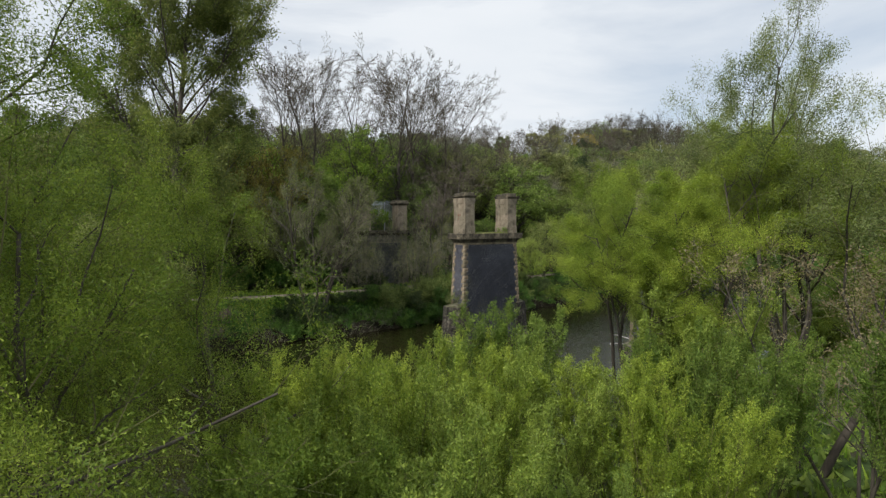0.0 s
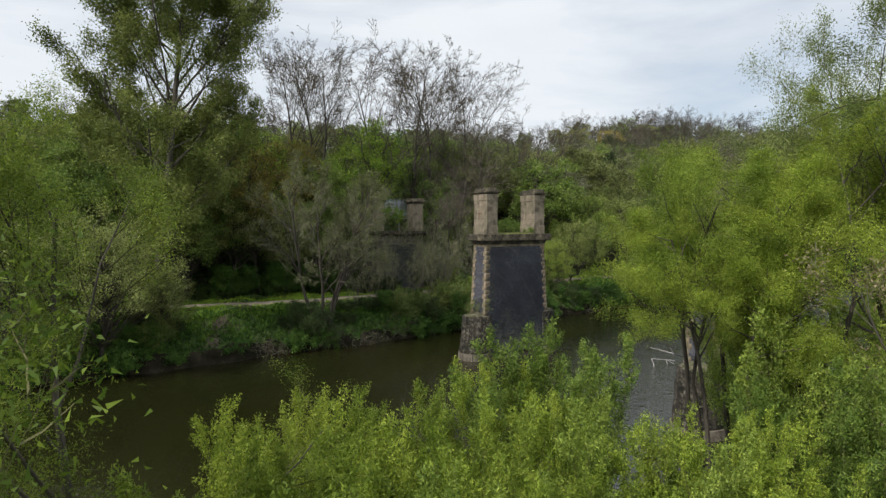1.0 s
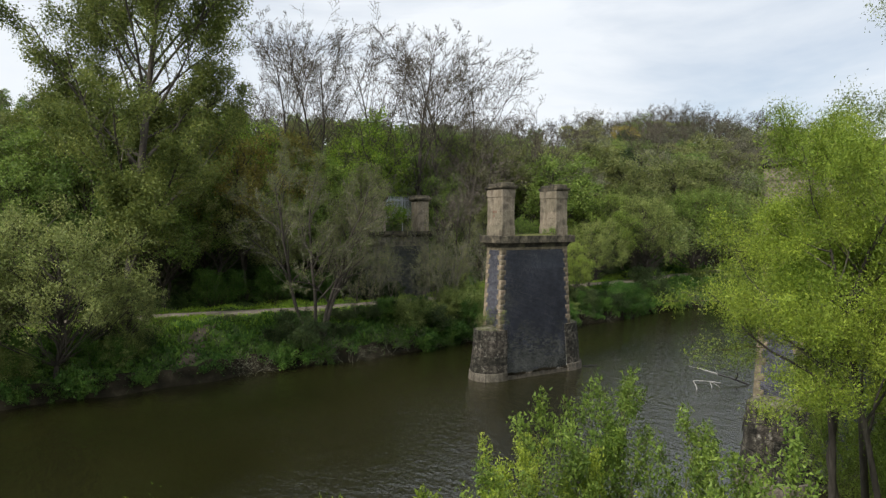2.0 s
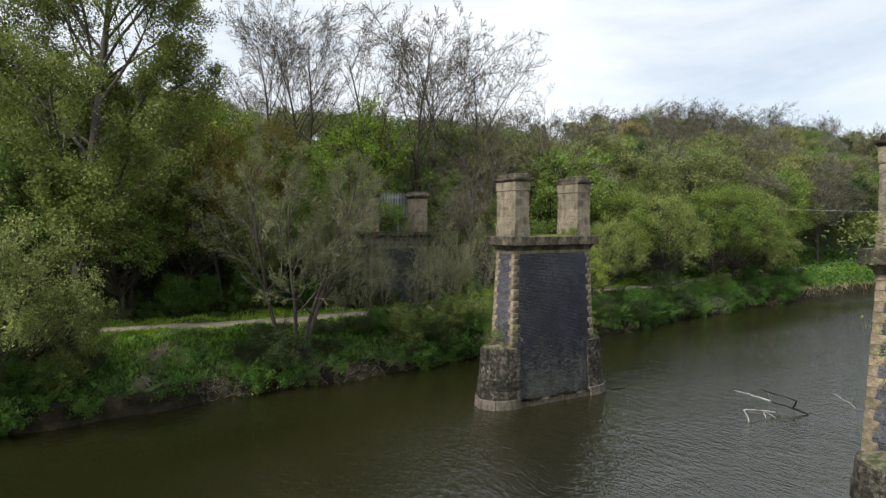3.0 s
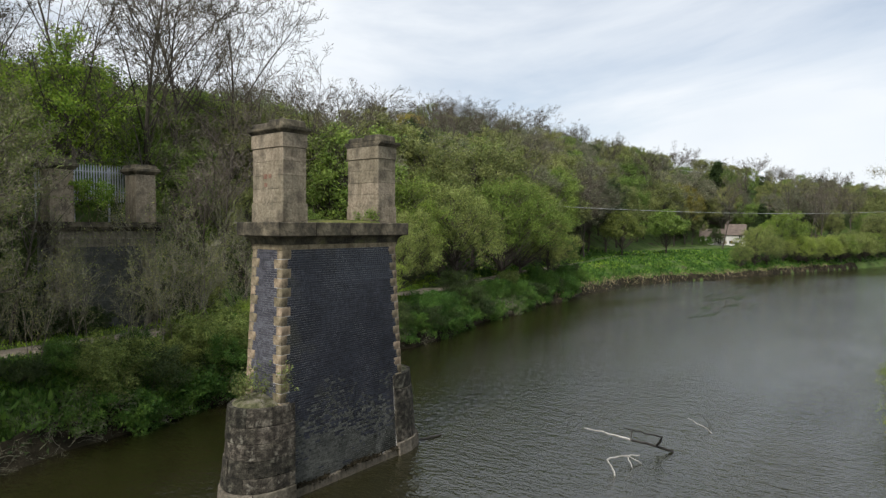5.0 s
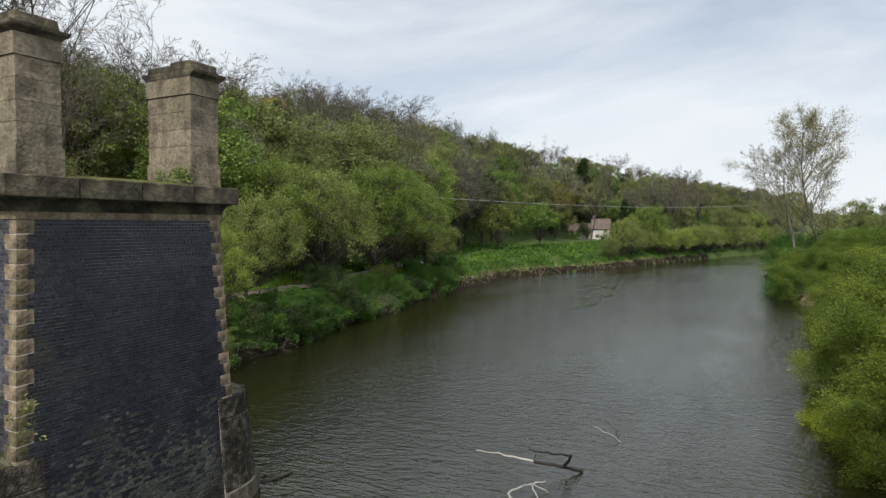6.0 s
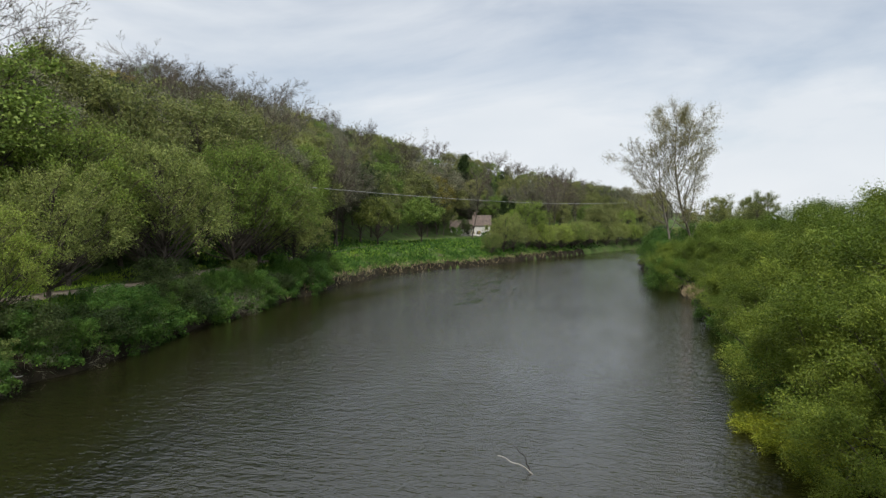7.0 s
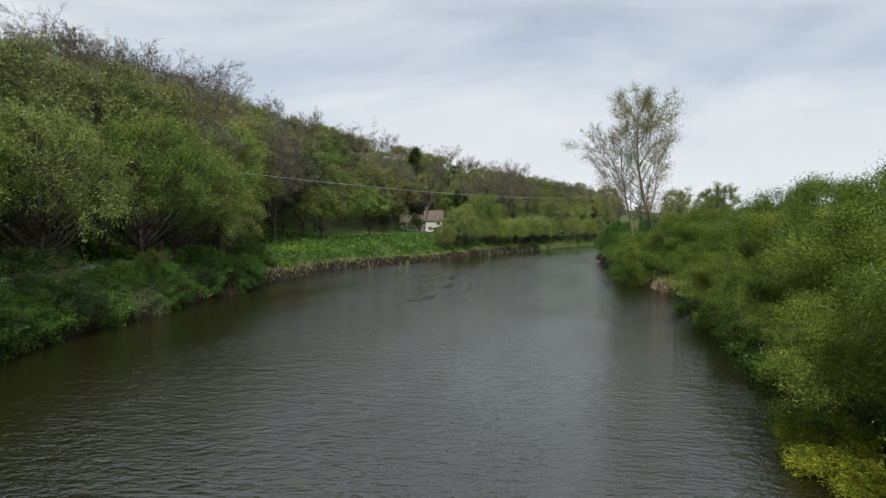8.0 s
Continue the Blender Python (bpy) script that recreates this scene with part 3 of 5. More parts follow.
        cushion = box_mesh("moss_cushion", (-0.40, -0.62, zz + 0.44), (0.1, -0.1, zz + 0.50), M_MOSS, 0.02, (0.12, 0.14))
        part("moss_cushion", cushion, pillar, "green moss on the cap")
    # turf between the pillars
    turf = lofted("turf", [rect(1.75, 0.95, PIER_TOP), rect(1.70, 0.88, PIER_TOP + 0.05), rect(1.3, 0.5, PIER_TOP + 0.11)], M_MOSS)
    part("turf", turf, pier, "thin turf and moss on the pier top")
    # rounded cutwaters in stone courses, on a pale plinth course
    heights = [0.58, 0.5, 0.55, 0.56, 0.54, 0.62]
    for sx in (-1, 1):
        cut = part("cutwater", lofted("cutwater", [nose(sx, -2.4, 0.06), nose(sx, CUT_TOP - 0.1, 0.06)], M_MORTAR), pier, "rounded stone cutwater")
        z = -0.06
        for i, h in enumerate(heights):
            grow = 0.10 if i == 0 else 0.0
            count = 3 if i % 2 else 4
            for j in range(count):
                lo, hi = -1.62 + 3.24 * j / count, -1.62 + 3.24 * (j + 1) / count
                me = nose_block(sx, z + 0.006, z + h - 0.006, lo + 0.004, hi - 0.004, grow, M_PLINTH if i == 0 else M_RIVERSTONE, i * 7 + j)
                part("cutwater_stone", me, cut)
            z += h
        dome = [nose(sx, z, 0.12), nose(sx, z + 0.10, 0.30), nose(sx, z + 0.2, 0.62), nose(sx, z + 0.26, 0.95)]
        part("mossy_top", lofted("mossy_top", dome, M_RUBBLE), cut, "mossy sloping top of the cutwater")
    # plinth course along the long faces
    for sy in (-1, 1):
        hx, hy = half(0.2)
        for i in range(5):
            w = 2 * hx / 5
            me = box_mesh("plinth_stone", (-w / 2 + 0.004, 0, -0.06), (w / 2 - 0.004, 0.4, 0.30), M_PLINTH, 0.02)
            p = part("plinth_stone", me, pier)
            p.location = (-hx + (i + 0.5) * w, sy * (hy + 0.12) - (0 if sy < 0 else 0.4), rng.uniform(-0.02, 0.02))
    return pier


def nose_point(sx, z, angle, inset):
    """A point on a cutwater's rounded outline; angle runs from one long face (-90 deg) to the other."""
    hx, hy = half(z)
    r = hy + 0.07 - inset
    grow = (CUT_TOP - z) * 0.05
    return (sx * (hx - 0.55 + (1.72 + grow - inset) * max(0.0, math.cos(angle)) ** 0.75), (r + grow * 0.4) * math.sin(angle), z)


def nose(sx, z, inset):
    pts = [nose_point(sx, z, a, inset) for a in np.linspace(-1.62, 1.62, 13)]
    return pts if sx > 0 else pts[::-1]


def nose_block(sx, z0, z1, lo, hi, grow, mat, seed):
    rng = random.Random(seed)
    angles = np.linspace(lo, hi, 6)
    rough = rng.uniform(-0.03, 0.03) - grow
    bot = [nose_point(sx, z0, a, rough) for a in angles] + [nose_point(sx, z0, a, 0.35) for a in angles[::-1]]
    bev = [nose_point(sx, z0 + 0.02, a, rough - 0.012) for a in angles] + [nose_point(sx, z0 + 0.02, a, 0.35) for a in angles[::-1]]
    bev2 = [nose_point(sx, z1 - 0.02, a, rough - 0.012) for a in angles] + [nose_point(sx, z1 - 0.02, a, 0.35) for a in angles[::-1]]
    top = [nose_point(sx, z1, a, rough) for a in angles] + [nose_point(sx, z1, a, 0.35) for a in angles[::-1]]
    return lofted("cutwater_stone", [bot, bev, bev2, top], mat)


PIER = (33.77, 47.6)
NEAR_PIER = (34.1, 28.05)
main_pier = build_pier(pose(*PIER, 0), "tall disused bridge pier of dark brick and sandstone in the river", True)
near_pier = build_pier(pose(*NEAR_PIER, 0), "disused brick and sandstone bridge pier among willows at the river edge", False)


# ---- the abutment on the wooded bank, and the steel fence on top of it ----
def build_abutment():
    ab = thing("abutment", "weathered stone bridge abutment with two pillars on the wooded bank", "abutment", pose(33.9, 68.2, 0))
    zb = float(ground(33.9, 67)) - 0.6
    part("wall_core", lofted("wall_core", [rect(2.95, 1.6, zb, 0, 0.9), rect(2.75, 1.45, 9.0, 0, 0.9)], M_MORTAR), ab)
    rng = random.Random(8)
    z = zb + 0.3
    r = 0
    while z < 8.8:
        hx = 2.95 - (z - zb) * 0.03
        n = 7 if r % 2 else 6
        for i in range(n):
            w = 2 * hx / n
            me = box_mesh("wall_stone", (-w / 2 + 0.004, -0.12, 0.004), (w / 2 - 0.004, 0.3, 0.456), M_ABUT if i in (0, n - 1) or z > 7.9 else M_SLIME, 0.02)
            part("wall_stone", me, ab).location = (-hx + (i + 0.5) * w, -0.7 + (z - zb) * 0.02, z)
        z += 0.46
        r += 1
    part("cornice", lofted("cornice", [rect(3.0, 1.7, 8.95, 0, 0.9), rect(3.25, 1.95, 9.2, 0, 0.9), rect(3.25, 1.95, 9.5, 0, 0.9)], M_STAINED), ab, "dark weathered cornice")
    for sx in (-1, 1):
        pillar = part("pillar", lofted("pillar", [rect(0.62, 0.75, 9.5), rect(0.6, 0.72, 12.45)], M_PILLAR), ab, "sandstone pillar streaked with dirt")
        pillar.location = (sx * 2.35, 0.3, 0)
        part("cap", lofted("cap", [rect(0.62, 0.74, 12.45), rect(0.82, 0.95, 12.65), rect(0.82, 0.95, 12.8), rect(0.7, 0.85, 12.84), rect(0.66, 0.8, 13.05)], M_STAINED), pillar)
    fence = thing("palisade_fence", "galvanised steel palisade fence on top of the abutment", "fence", pose(33.9, 69.6, 0))
    zf = 10.95
    part("rail", box_mesh("rail", (-3.1, -0.02, zf + 0.4), (3.0, 0.02, zf + 0.46), M_STEEL, 0.004), fence)
    part("rail", box_mesh("rail", (-3.1, -0.02, zf + 1.6), (3.0, 0.02, zf + 1.66), M_STEEL, 0.004), fence)
    for i in range(4):
        part("post", box_mesh("post", (-0.05, 0.02, 8.9), (0.05, 0.12, zf + 1.9), M_STEEL, 0.006), fence).location.x = -3.05 + i * 2.0
    pale = lofted("pale", [rect(0.034, 0.012, zf - 0.2), rect(0.034, 0.012, zf + 1.85), rect(0.004, 0.012, zf + 2.05)], M_STEEL)
    for i in range(40):
        part("pale", pale, fence).location = (-3.05 + i * 0.155, -0.034, 0)
    bank = lofted("approach_embankment", [rect(6.5, 9, 2.0, 0, 0), rect(3.4, 8.4, 11.0, 0, 0)], M_GROUND)
    ob = tagged(new("approach_embankment", bank), "overgrown earth embankment behind the abutment", "embankment", kind="structure")
    ob.location = (33.9, 79.0, 0)


build_abutment()

# ---- trees and shrubs ----
def grow(rng, height, crown, levels, count, ratio, angle, wander=0.12, rise=0.05, stems=1, lean=0.12, radius=0.02, first=0.25, droop=0.0,
         segs=5, thin=0.004, slimming=0.55):
    """Limbs of a tree as (points, radii, level). count, ratio, angle: branches per limb, their relative length and their spread, level by level."""
    limbs = []

    def limb(start, way, length, rad, level):
        n = segs + 3 if level == 0 else max(3, segs - level + 1)
        pts, w = [start], way / np.linalg.norm(way)
        for i in range(n):
            w = w + rng.normal(0, wander, 3) + np.array([0, 0, rise if level < 2 or not droop else -droop])
            w /= np.linalg.norm(w)
            pts.append(pts[-1] + w * length / n)
        pts = np.array(pts)
        tip = 0.25 if level == 0 else 0.3
        limbs.append((pts, rad * np.linspace(1, tip, n + 1), level))
        if level + 1 >= levels:
            return
        k = count[level]
        for j in range(k):
            lo = first if level == 0 else 0.25
            t = lo + (1 - lo) * (j + rng.random()) / k
            f = t * n
            i = min(int(f), n - 1)
            p = pts[i] + (pts[i + 1] - pts[i]) * (f - i)
            along = pts[i + 1] - pts[i]
            along /= np.linalg.norm(along)
            side = rng.normal(0, 1, 3)
            side -= along * side.dot(along)
            side /= np.linalg.norm(side) + 1e-9
            a = math.radians(angle[level]) * rng.uniform(0.7, 1.25)
            shape = crown(t) if level == 0 else 1.0 - 0.45 * t
            limb(p, along * math.cos(a) + side * math.sin(a), length * ratio[level] * shape * rng.uniform(0.75, 1.2),
                 max(thin, rad * (1 - 0.7 * t) * slimming), level + 1)

    for s in range(stems):
        a = s * 2 * math.pi / stems + rng.random()
        ln = lean if stems > 1 else lean * 0.4
        way = np.array([math.cos(a) * ln, math.sin(a) * ln, 1.0])
        limb(np.array([math.cos(a) * 0.2, math.sin(a) * 0.2, -0.35]) * (stems > 1) + np.array([0, 0, -0.3]) * (stems == 1), way,
             height * rng.uniform(0.85, 1.0) if stems > 1 else height, height * radius * (0.75 if stems > 1 else 1), 0)
    return limbs


def domed(rng, height, width, clear, clumps, twigs, reach=0.15, radius=0.012, lobes=3, flat=0.0, rise=0.35):
    """Limbs of a round-crowned tree: a trunk, boughs that reach out to the leaf clumps of the crown, and the twigs of each clump."""
    limbs = []
    wob = np.cumsum(rng.normal(0, 0.018 * height, (7, 2)), axis=0)
    tz = np.linspace(-0.3, height * 0.82, 7)
    trunk = np.stack([wob[:, 0] - wob[0, 0], wob[:, 1] - wob[0, 1], tz], -1)
    limbs.append((trunk, height * radius * np.linspace(1, 0.22, 7), 0))
    mid, half_h = clear + (height - clear) * 0.47, (height - clear) * 0.5
    ph = rng.uniform(0, 6.28, 3)
    for i in range(clumps):
        zc = 1 - (i + 0.5) / clumps * (1.62 - flat)
        a = i * 2.39996 + rng.uniform(-0.35, 0.35)
        flank = math.sqrt(max(0.0, 1 - zc * zc))
        lobe = 0.80 + 0.16 * math.sin(lobes * a + ph[0]) * flank + 0.10 * math.sin(2.3 * zc * lobes + ph[1]) + rng.uniform(-0.10, 0.08)
        if rng.random() < 0.2:
            lobe *= 0.62
        c = np.array([flank * math.cos(a) * width / 2 * lobe, flank * math.sin(a) * width / 2 * lobe, mid + zc * half_h * lobe])
        c[:2] += np.array([np.interp(c[2], tz, trunk[:, 0]), np.interp(c[2], tz, trunk[:, 1])])
        out = math.hypot(c[0], c[1])
        z0 = float(np.clip(c[2] - out * rng.uniform(0.7, 1.2) - 0.5, clear * 0.72, height * 0.74))
        start = np.array([np.interp(z0, tz, trunk[:, 0]), np.interp(z0, tz, trunk[:, 1]), z0])
        bend = (start + c) / 2 + rng.normal(0, 0.05 * width, 3) * np.array([1, 1, 0.5]) + np.array([0, 0, -0.03 * width])
        r0 = height * radius * 0.34 * rng.uniform(0.7, 1.2)
        limbs.append((np.stack([start, start * 0.45 + bend * 0.55, bend * 0.8 + c * 0.2, c]), r0 * np.array([1, 0.7, 0.5, 0.25]), 1))
        way = c - np.array([0, 0, mid - half_h * 0.2])
        way /= np.linalg.norm(way) + 1e-9
        size = width * reach * rng.uniform(0.7, 1.3)
        for _ in range(twigs):
            d = rng.normal(0, 0.75, 3) + way * 0.65 + np.array([0, 0, rise])
            d /= np.linalg.norm(d)
            e = c + d * size * rng.uniform(0.55, 1.15)
            limbs.append((np.stack([c - way * size * 0.25, (c + e) / 2 + rng.normal(0, 0.06 * size, 3), e]), np.array([r0 * 0.2, r0 * 0.13, 0.006]), 2))
    return limbs


def leaves(rng, points, size, slim=0.5, spread=0.25, up=0.0, fine=False):
    """Loose leaf blades round points: three-cornered, or kite-shaped where they are seen from near."""
    p = points + rng.normal(0, spread, points.shape)
    d = rng.normal(0, 1, p.shape) + np.array([0, 0, up])
    d /= np.linalg.norm(d, axis=1)[:, None]
    s = rng.normal(0, 1, p.shape)
    s -= d * np.sum(s * d, 1)[:, None]
    s /= np.linalg.norm(s, axis=1)[:, None]
    ln = size * rng.uniform(0.6, 1.3, (len(p), 1))
    if not fine:
        return np.stack([p - s * ln * slim * 0.6, p + s * ln * slim * 0.6, p + d * ln], 1)
    bend = np.cross(d, s) * ln * 0.12
    return np.stack([p, p + d * ln * 0.45 + s * ln * slim * 0.5 + bend, p + d * ln, p + d * ln * 0.5 - s * ln * slim * 0.5 + bend], 1)


def along(limbs, level, per, rng, low=0.15):
    """Points strewn along the limbs from a level on."""
    out = []
    for pts, _, lv in limbs:
        if lv >= level:
            t = rng.uniform(low, 1, per) * (len(pts) - 1)
            i = np.minimum(t.astype(int), len(pts) - 2)
            out.append(pts[i] + (pts[i + 1] - pts[i]) * (t - i)[:, None])
    return np.concatenate(out)


def ribbon(points, radii, rng):
    """A twig as a flat strip, one face a stretch."""
    p, r = np.asarray(points, float), np.asarray(radii, float)
    d = np.gradient(p, axis=0)
    s = np.cross(d, rng.normal(0, 1, 3))
    s /= np.linalg.norm(s, axis=1)[:, None] + 1e-9
    v = np.concatenate([p - s * r[:, None], p + s * r[:, None]])
    n = len(p)
    i = np.arange(n - 1)
    return v, np.stack([i, i + 1, i + 1 + n, i + n], -1)


def tree(name, label, category, limbs, bark, twig, leaf=None, blades=None, split=2, group="", stout=0, apart=False):
    """A tree from its limbs: trunk with limbs, twigs and leaves."""
    rng = np.random.default_rng(len(limbs))
    root = thing(name, label, category, group=group)
    stems = [tube(p, r, 7) for p, r, lv in limbs if lv == 0]
    heavy = [tube(p, r, 5) for p, r, lv in limbs if 0 < lv < split]
    light = [tube(p, r, 3) if lv < split + stout else ribbon(p, r * 1.2, rng) for p, r, lv in limbs if lv >= split]
    if len(stems) < 6:
        for stem in stems:
            part("trunk", joined("trunk", [stem], bark), root)
    else:
        tagged(part("stemwork", joined("stemwork", stems, bark), root), kind="stuff")
    if apart:
        for piece in heavy:
            part("limb", joined("limb", [piece], bark), root)
    elif heavy:
        tagged(part("limbwork", joined("limbwork", heavy, bark), root), kind="stuff")
    if light:
        tagged(part("branchwork", joined("branchwork", light, twig, False), root), kind="stuff")
    if blades is not None and len(blades):
        tagged(part("crown", soup("crown", blades, leaf), root), kind="stuff")
    return root


def oval(t):
    return 0.35 + 0.9 * math.sin(math.pi * min(1, t * 0.92 + 0.06)) ** 0.8


def broad(t):
    return 1.15 - 0.75 * t


def cone(t):
    return 1.15 * (1.05 - t)


def archetypes():
    """The kinds of tree, built once about the origin and copied to their places."""
    k = {}

    def make(key, seed, label, category, bark, twig, leaf, name, per=0, size=0.2, spread=0.25, slim=0.6, up=0.0, level=2, split=2, fine=False, stout=0, apart=False, dome=False, **shape):
        rng = np.random.default_rng(seed)
        limbs = domed(rng, **shape) if dome else grow(rng, **shape)
        blades = leaves(rng, along(limbs, level, per, rng), size, slim, spread, up, fine) if per else None
        k[key] = tree(name, label, category, limbs, bark, twig, leaf, blades, split, stout=stout, apart=apart)

    # big poplar on the path's edge
    make("poplar", 1, "tall dark-leaved poplar beside the riverside path", "tree", M_BARK, M_TWIG, M_POPLAR, "poplar", per=92, size=0.145, spread=0.30, apart=True,
         slim=0.65, height=29, crown=oval, levels=4, count=(38, 11, 6), ratio=(0.30, 0.42, 0.42), angle=(46, 40, 42), rise=0.05, wander=0.06, radius=0.0125, first=0.10, slimming=0.48)
    # leafless multi-stemmed alder at the water's edge
    make("alder", 2, "leafless many-stemmed alder at the water's edge", "tree", M_BARK, M_TWIG_ALDER, M_OLIVE, "alder", per=2, size=0.08, spread=0.1, stout=1, apart=True,
         level=3, height=14.6, crown=broad, levels=5, count=(12, 8, 7, 5), ratio=(0.40, 0.5, 0.5, 0.65), angle=(36, 40, 42, 40), stems=5, lean=0.2, radius=0.0145, first=0.28,
         wander=0.14, thin=0.010, rise=0.07)
    part("bole", joined("bole", [tube([(0, 0, -0.5), (0.03, 0.02, 0.3), (0.0, 0.05, 1.0), (0.05, 0.0, 1.7)], [0.62, 0.47, 0.42, 0.2], 10)], M_BARK), k["alder"], "stout grey bole")
    # round willows on the wooded bank
    for i in range(3):
        make(f"willow{i}", 10 + i, "round crowned willow in fresh spring leaf on the bank", "tree", M_BARK, M_TWIG_OLIVE, (M_WILLOW, M_WILLOW_DULL, M_OLIVE_GREEN)[i], "willow",
             per=22, size=0.15, spread=0.17, slim=0.42, dome=True, height=10.5, width=9.6, clear=1.2, clumps=100, twigs=14, reach=0.125, radius=0.017, lobes=5, flat=-0.02)
        make(f"hedge{i}", 16 + i, "dense willow of the near bank hedge", "tree", M_BARK, M_TWIG_OLIVE, M_HEDGE, "hedge_willow",
             per=78, size=0.078, spread=0.2, slim=0.36, height=5.6, crown=broad, levels=4, count=(6, 6, 5), ratio=(0.62, 0.5, 0.5), angle=(46, 42, 45),
             stems=3, lean=0.4, radius=0.012, first=0.1, wander=0.14, up=0.5)
    # leafless tall trees of the ridge
    for i in range(3):
        make(f"bare{i}", 20 + i, "tall leafless tree with fine grey twigs", "tree", M_BARK, M_TWIG, None, "bare_tree",
             height=17, crown=oval, levels=5, count=((15, 17, 13)[i], 9, 7, 5), ratio=((0.42, 0.36, 0.44)[i], 0.48, 0.46, 0.5), angle=((42, 38, 44)[i], 40, 42, 44), rise=0.035, wander=0.085,
             radius=0.0105, first=(0.34, 0.4, 0.28)[i], thin=0.015, slimming=0.47)
    make("sapling", 27, "slender leafless sapling with pale stems", "tree", M_BARK_PALE, M_TWIG_PALE, M_OLIVE, "sapling", per=1, size=0.09, spread=0.1, level=2,
         height=7.5, crown=oval, levels=4, count=(12, 7, 5), ratio=(0.36, 0.5, 0.55), angle=(36, 36, 38), stems=3, lean=0.16, radius=0.006, first=0.2, thin=0.010, split=1)
    # leafed woodland trees
    for i, (mat, what) in enumerate(((M_GREEN, "mid green"), (M_LIME, "bright lime green"), (M_OLIVE, "olive budding"), (M_DARK, "dark ivy-clad"))):
        for v in range(2 if i in (0, 2) else 1):
            make(f"wood{i}{'ab'[v]}", 30 + i + 10 * v, f"{what} woodland tree on the hillside", "tree", M_BARK, M_TWIG, mat, "woodland_tree", per=21, size=0.17,
                 spread=0.2, slim=0.6, dome=True, height=14, width=(9.2, 9.6, 8.8, 8.0)[i] - 1.6 * v, clear=(2.4, 2.0, 3.4, 2.0)[i] + 1.2 * v, clumps=78, twigs=13, reach=0.13, radius=0.013,
                 lobes=3 + v, flat=-0.1)
    for v in range(2):
        make(f"bud{v}", 80 + v, "brown-grey budding tree on the hillside", "tree", M_BARK, M_TWIG, M_TWIGLEAF, "budding_tree", per=11, size=0.24, spread=0.16, slim=0.22, up=0.5, dome=True,
             height=14, width=8.6 - v, clear=4.0, clumps=80, twigs=17, reach=0.15, radius=0.012, lobes=3 + v, rise=0.6)
    make("gold", 40, "bronze-gold budding tree on the hillside", "tree", M_BARK, M_TWIG, M_GOLD, "bronze_tree", per=11, size=0.2, spread=0.2, slim=0.6, dome=True,
         height=15, width=8.4, clear=4.0, clumps=70, twigs=14, reach=0.14, radius=0.012, rise=0.5)
    make("conifer", 41, "dark evergreen conifer among the trees", "tree", M_BARK, M_TWIG, M_DARK, "conifer", per=22, size=0.6, spread=0.3, slim=0.35, level=1, height=14, crown=cone,
         levels=3, count=(50, 5), ratio=(0.26, 0.4), angle=(80, 40), radius=0.012, first=0.06, rise=-0.01)
    for i in range(2):
        make(f"garden{i}", 42 + i, "small round-headed tree on the meadow", "tree", M_BARK, M_TWIG, (M_POPLAR, M_GREEN)[i], "small_tree", per=18, size=0.17, spread=0.16,
             slim=0.6, dome=True, height=6.2, width=6.0 - 0.5 * i, clear=1.3, clumps=60, twigs=12, reach=0.13, radius=0.02, flat=0.25)
    # shrubs
    for i, (mat, what) in enumerate(((M_WILLOW, "fresh green"), (M_GARLIC, "deep green"), (M_WILLOW_DULL, "dull green"), (M_YELLOW, "yellow-green"), (M_DARK, "dark ivy-green"))):
        make(f"shrub{i}", 50 + i, f"{what} shrub on the river bank", "shrub", M_BARK, M_TWIG_OLIVE, mat, "shrub", per=22, size=0.13, spread=0.15, slim=0.4, height=3.6,
             crown=broad, levels=3, count=(10, 8), ratio=(0.6, 0.5), angle=(45, 45), stems=7, lean=0.55, radius=0.010, first=0.08, level=1, split=1)
    make("brush", 56, "tangle of grey leafless brush at the waterline", "brush", M_TWIG_PALE, M_TWIG_PALE, None, "brush", height=2.3, crown=broad, levels=3,
         count=(8, 7), ratio=(0.6, 0.5), angle=(50, 50), stems=8, lean=1.5, radius=0.008, first=0.1, wander=0.28, rise=-0.04, split=1)
    make("trailer", 57, "leafy brush trailing over the cut bank", "brush", M_TWIG_OLIVE, M_TWIG_OLIVE, M_GARLIC, "trailing_brush", per=5, size=0.15, spread=0.12, slim=0.6, height=1.9,
         crown=broad, levels=3, count=(8, 7), ratio=(0.6, 0.5), angle=(50, 50), stems=7, lean=1.4, radius=0.007, first=0.1, wander=0.25, rise=-0.05, split=1, level=1)
    # willow thicket of upright shoots, for the near bank
    for i, mat in enumerate((M_SHOOT, M_SHOOT, M_WILLOW)):
        make(f"shoots{i}", 60 + i, "willow thicket of upright leafy shoots", "shrub", M_TWIG_OLIVE, M_TWIG_OLIVE, mat, "willow_thicket", per=38, size=0.07, spread=0.06,
             slim=0.42, up=1.1, height=6.6, crown=broad, levels=3, count=(15, 7), ratio=(0.36, 0.42), angle=(24, 26), stems=13, lean=0.36, radius=0.004, first=0.2,
             wander=0.07, rise=0.08, level=1, split=1)
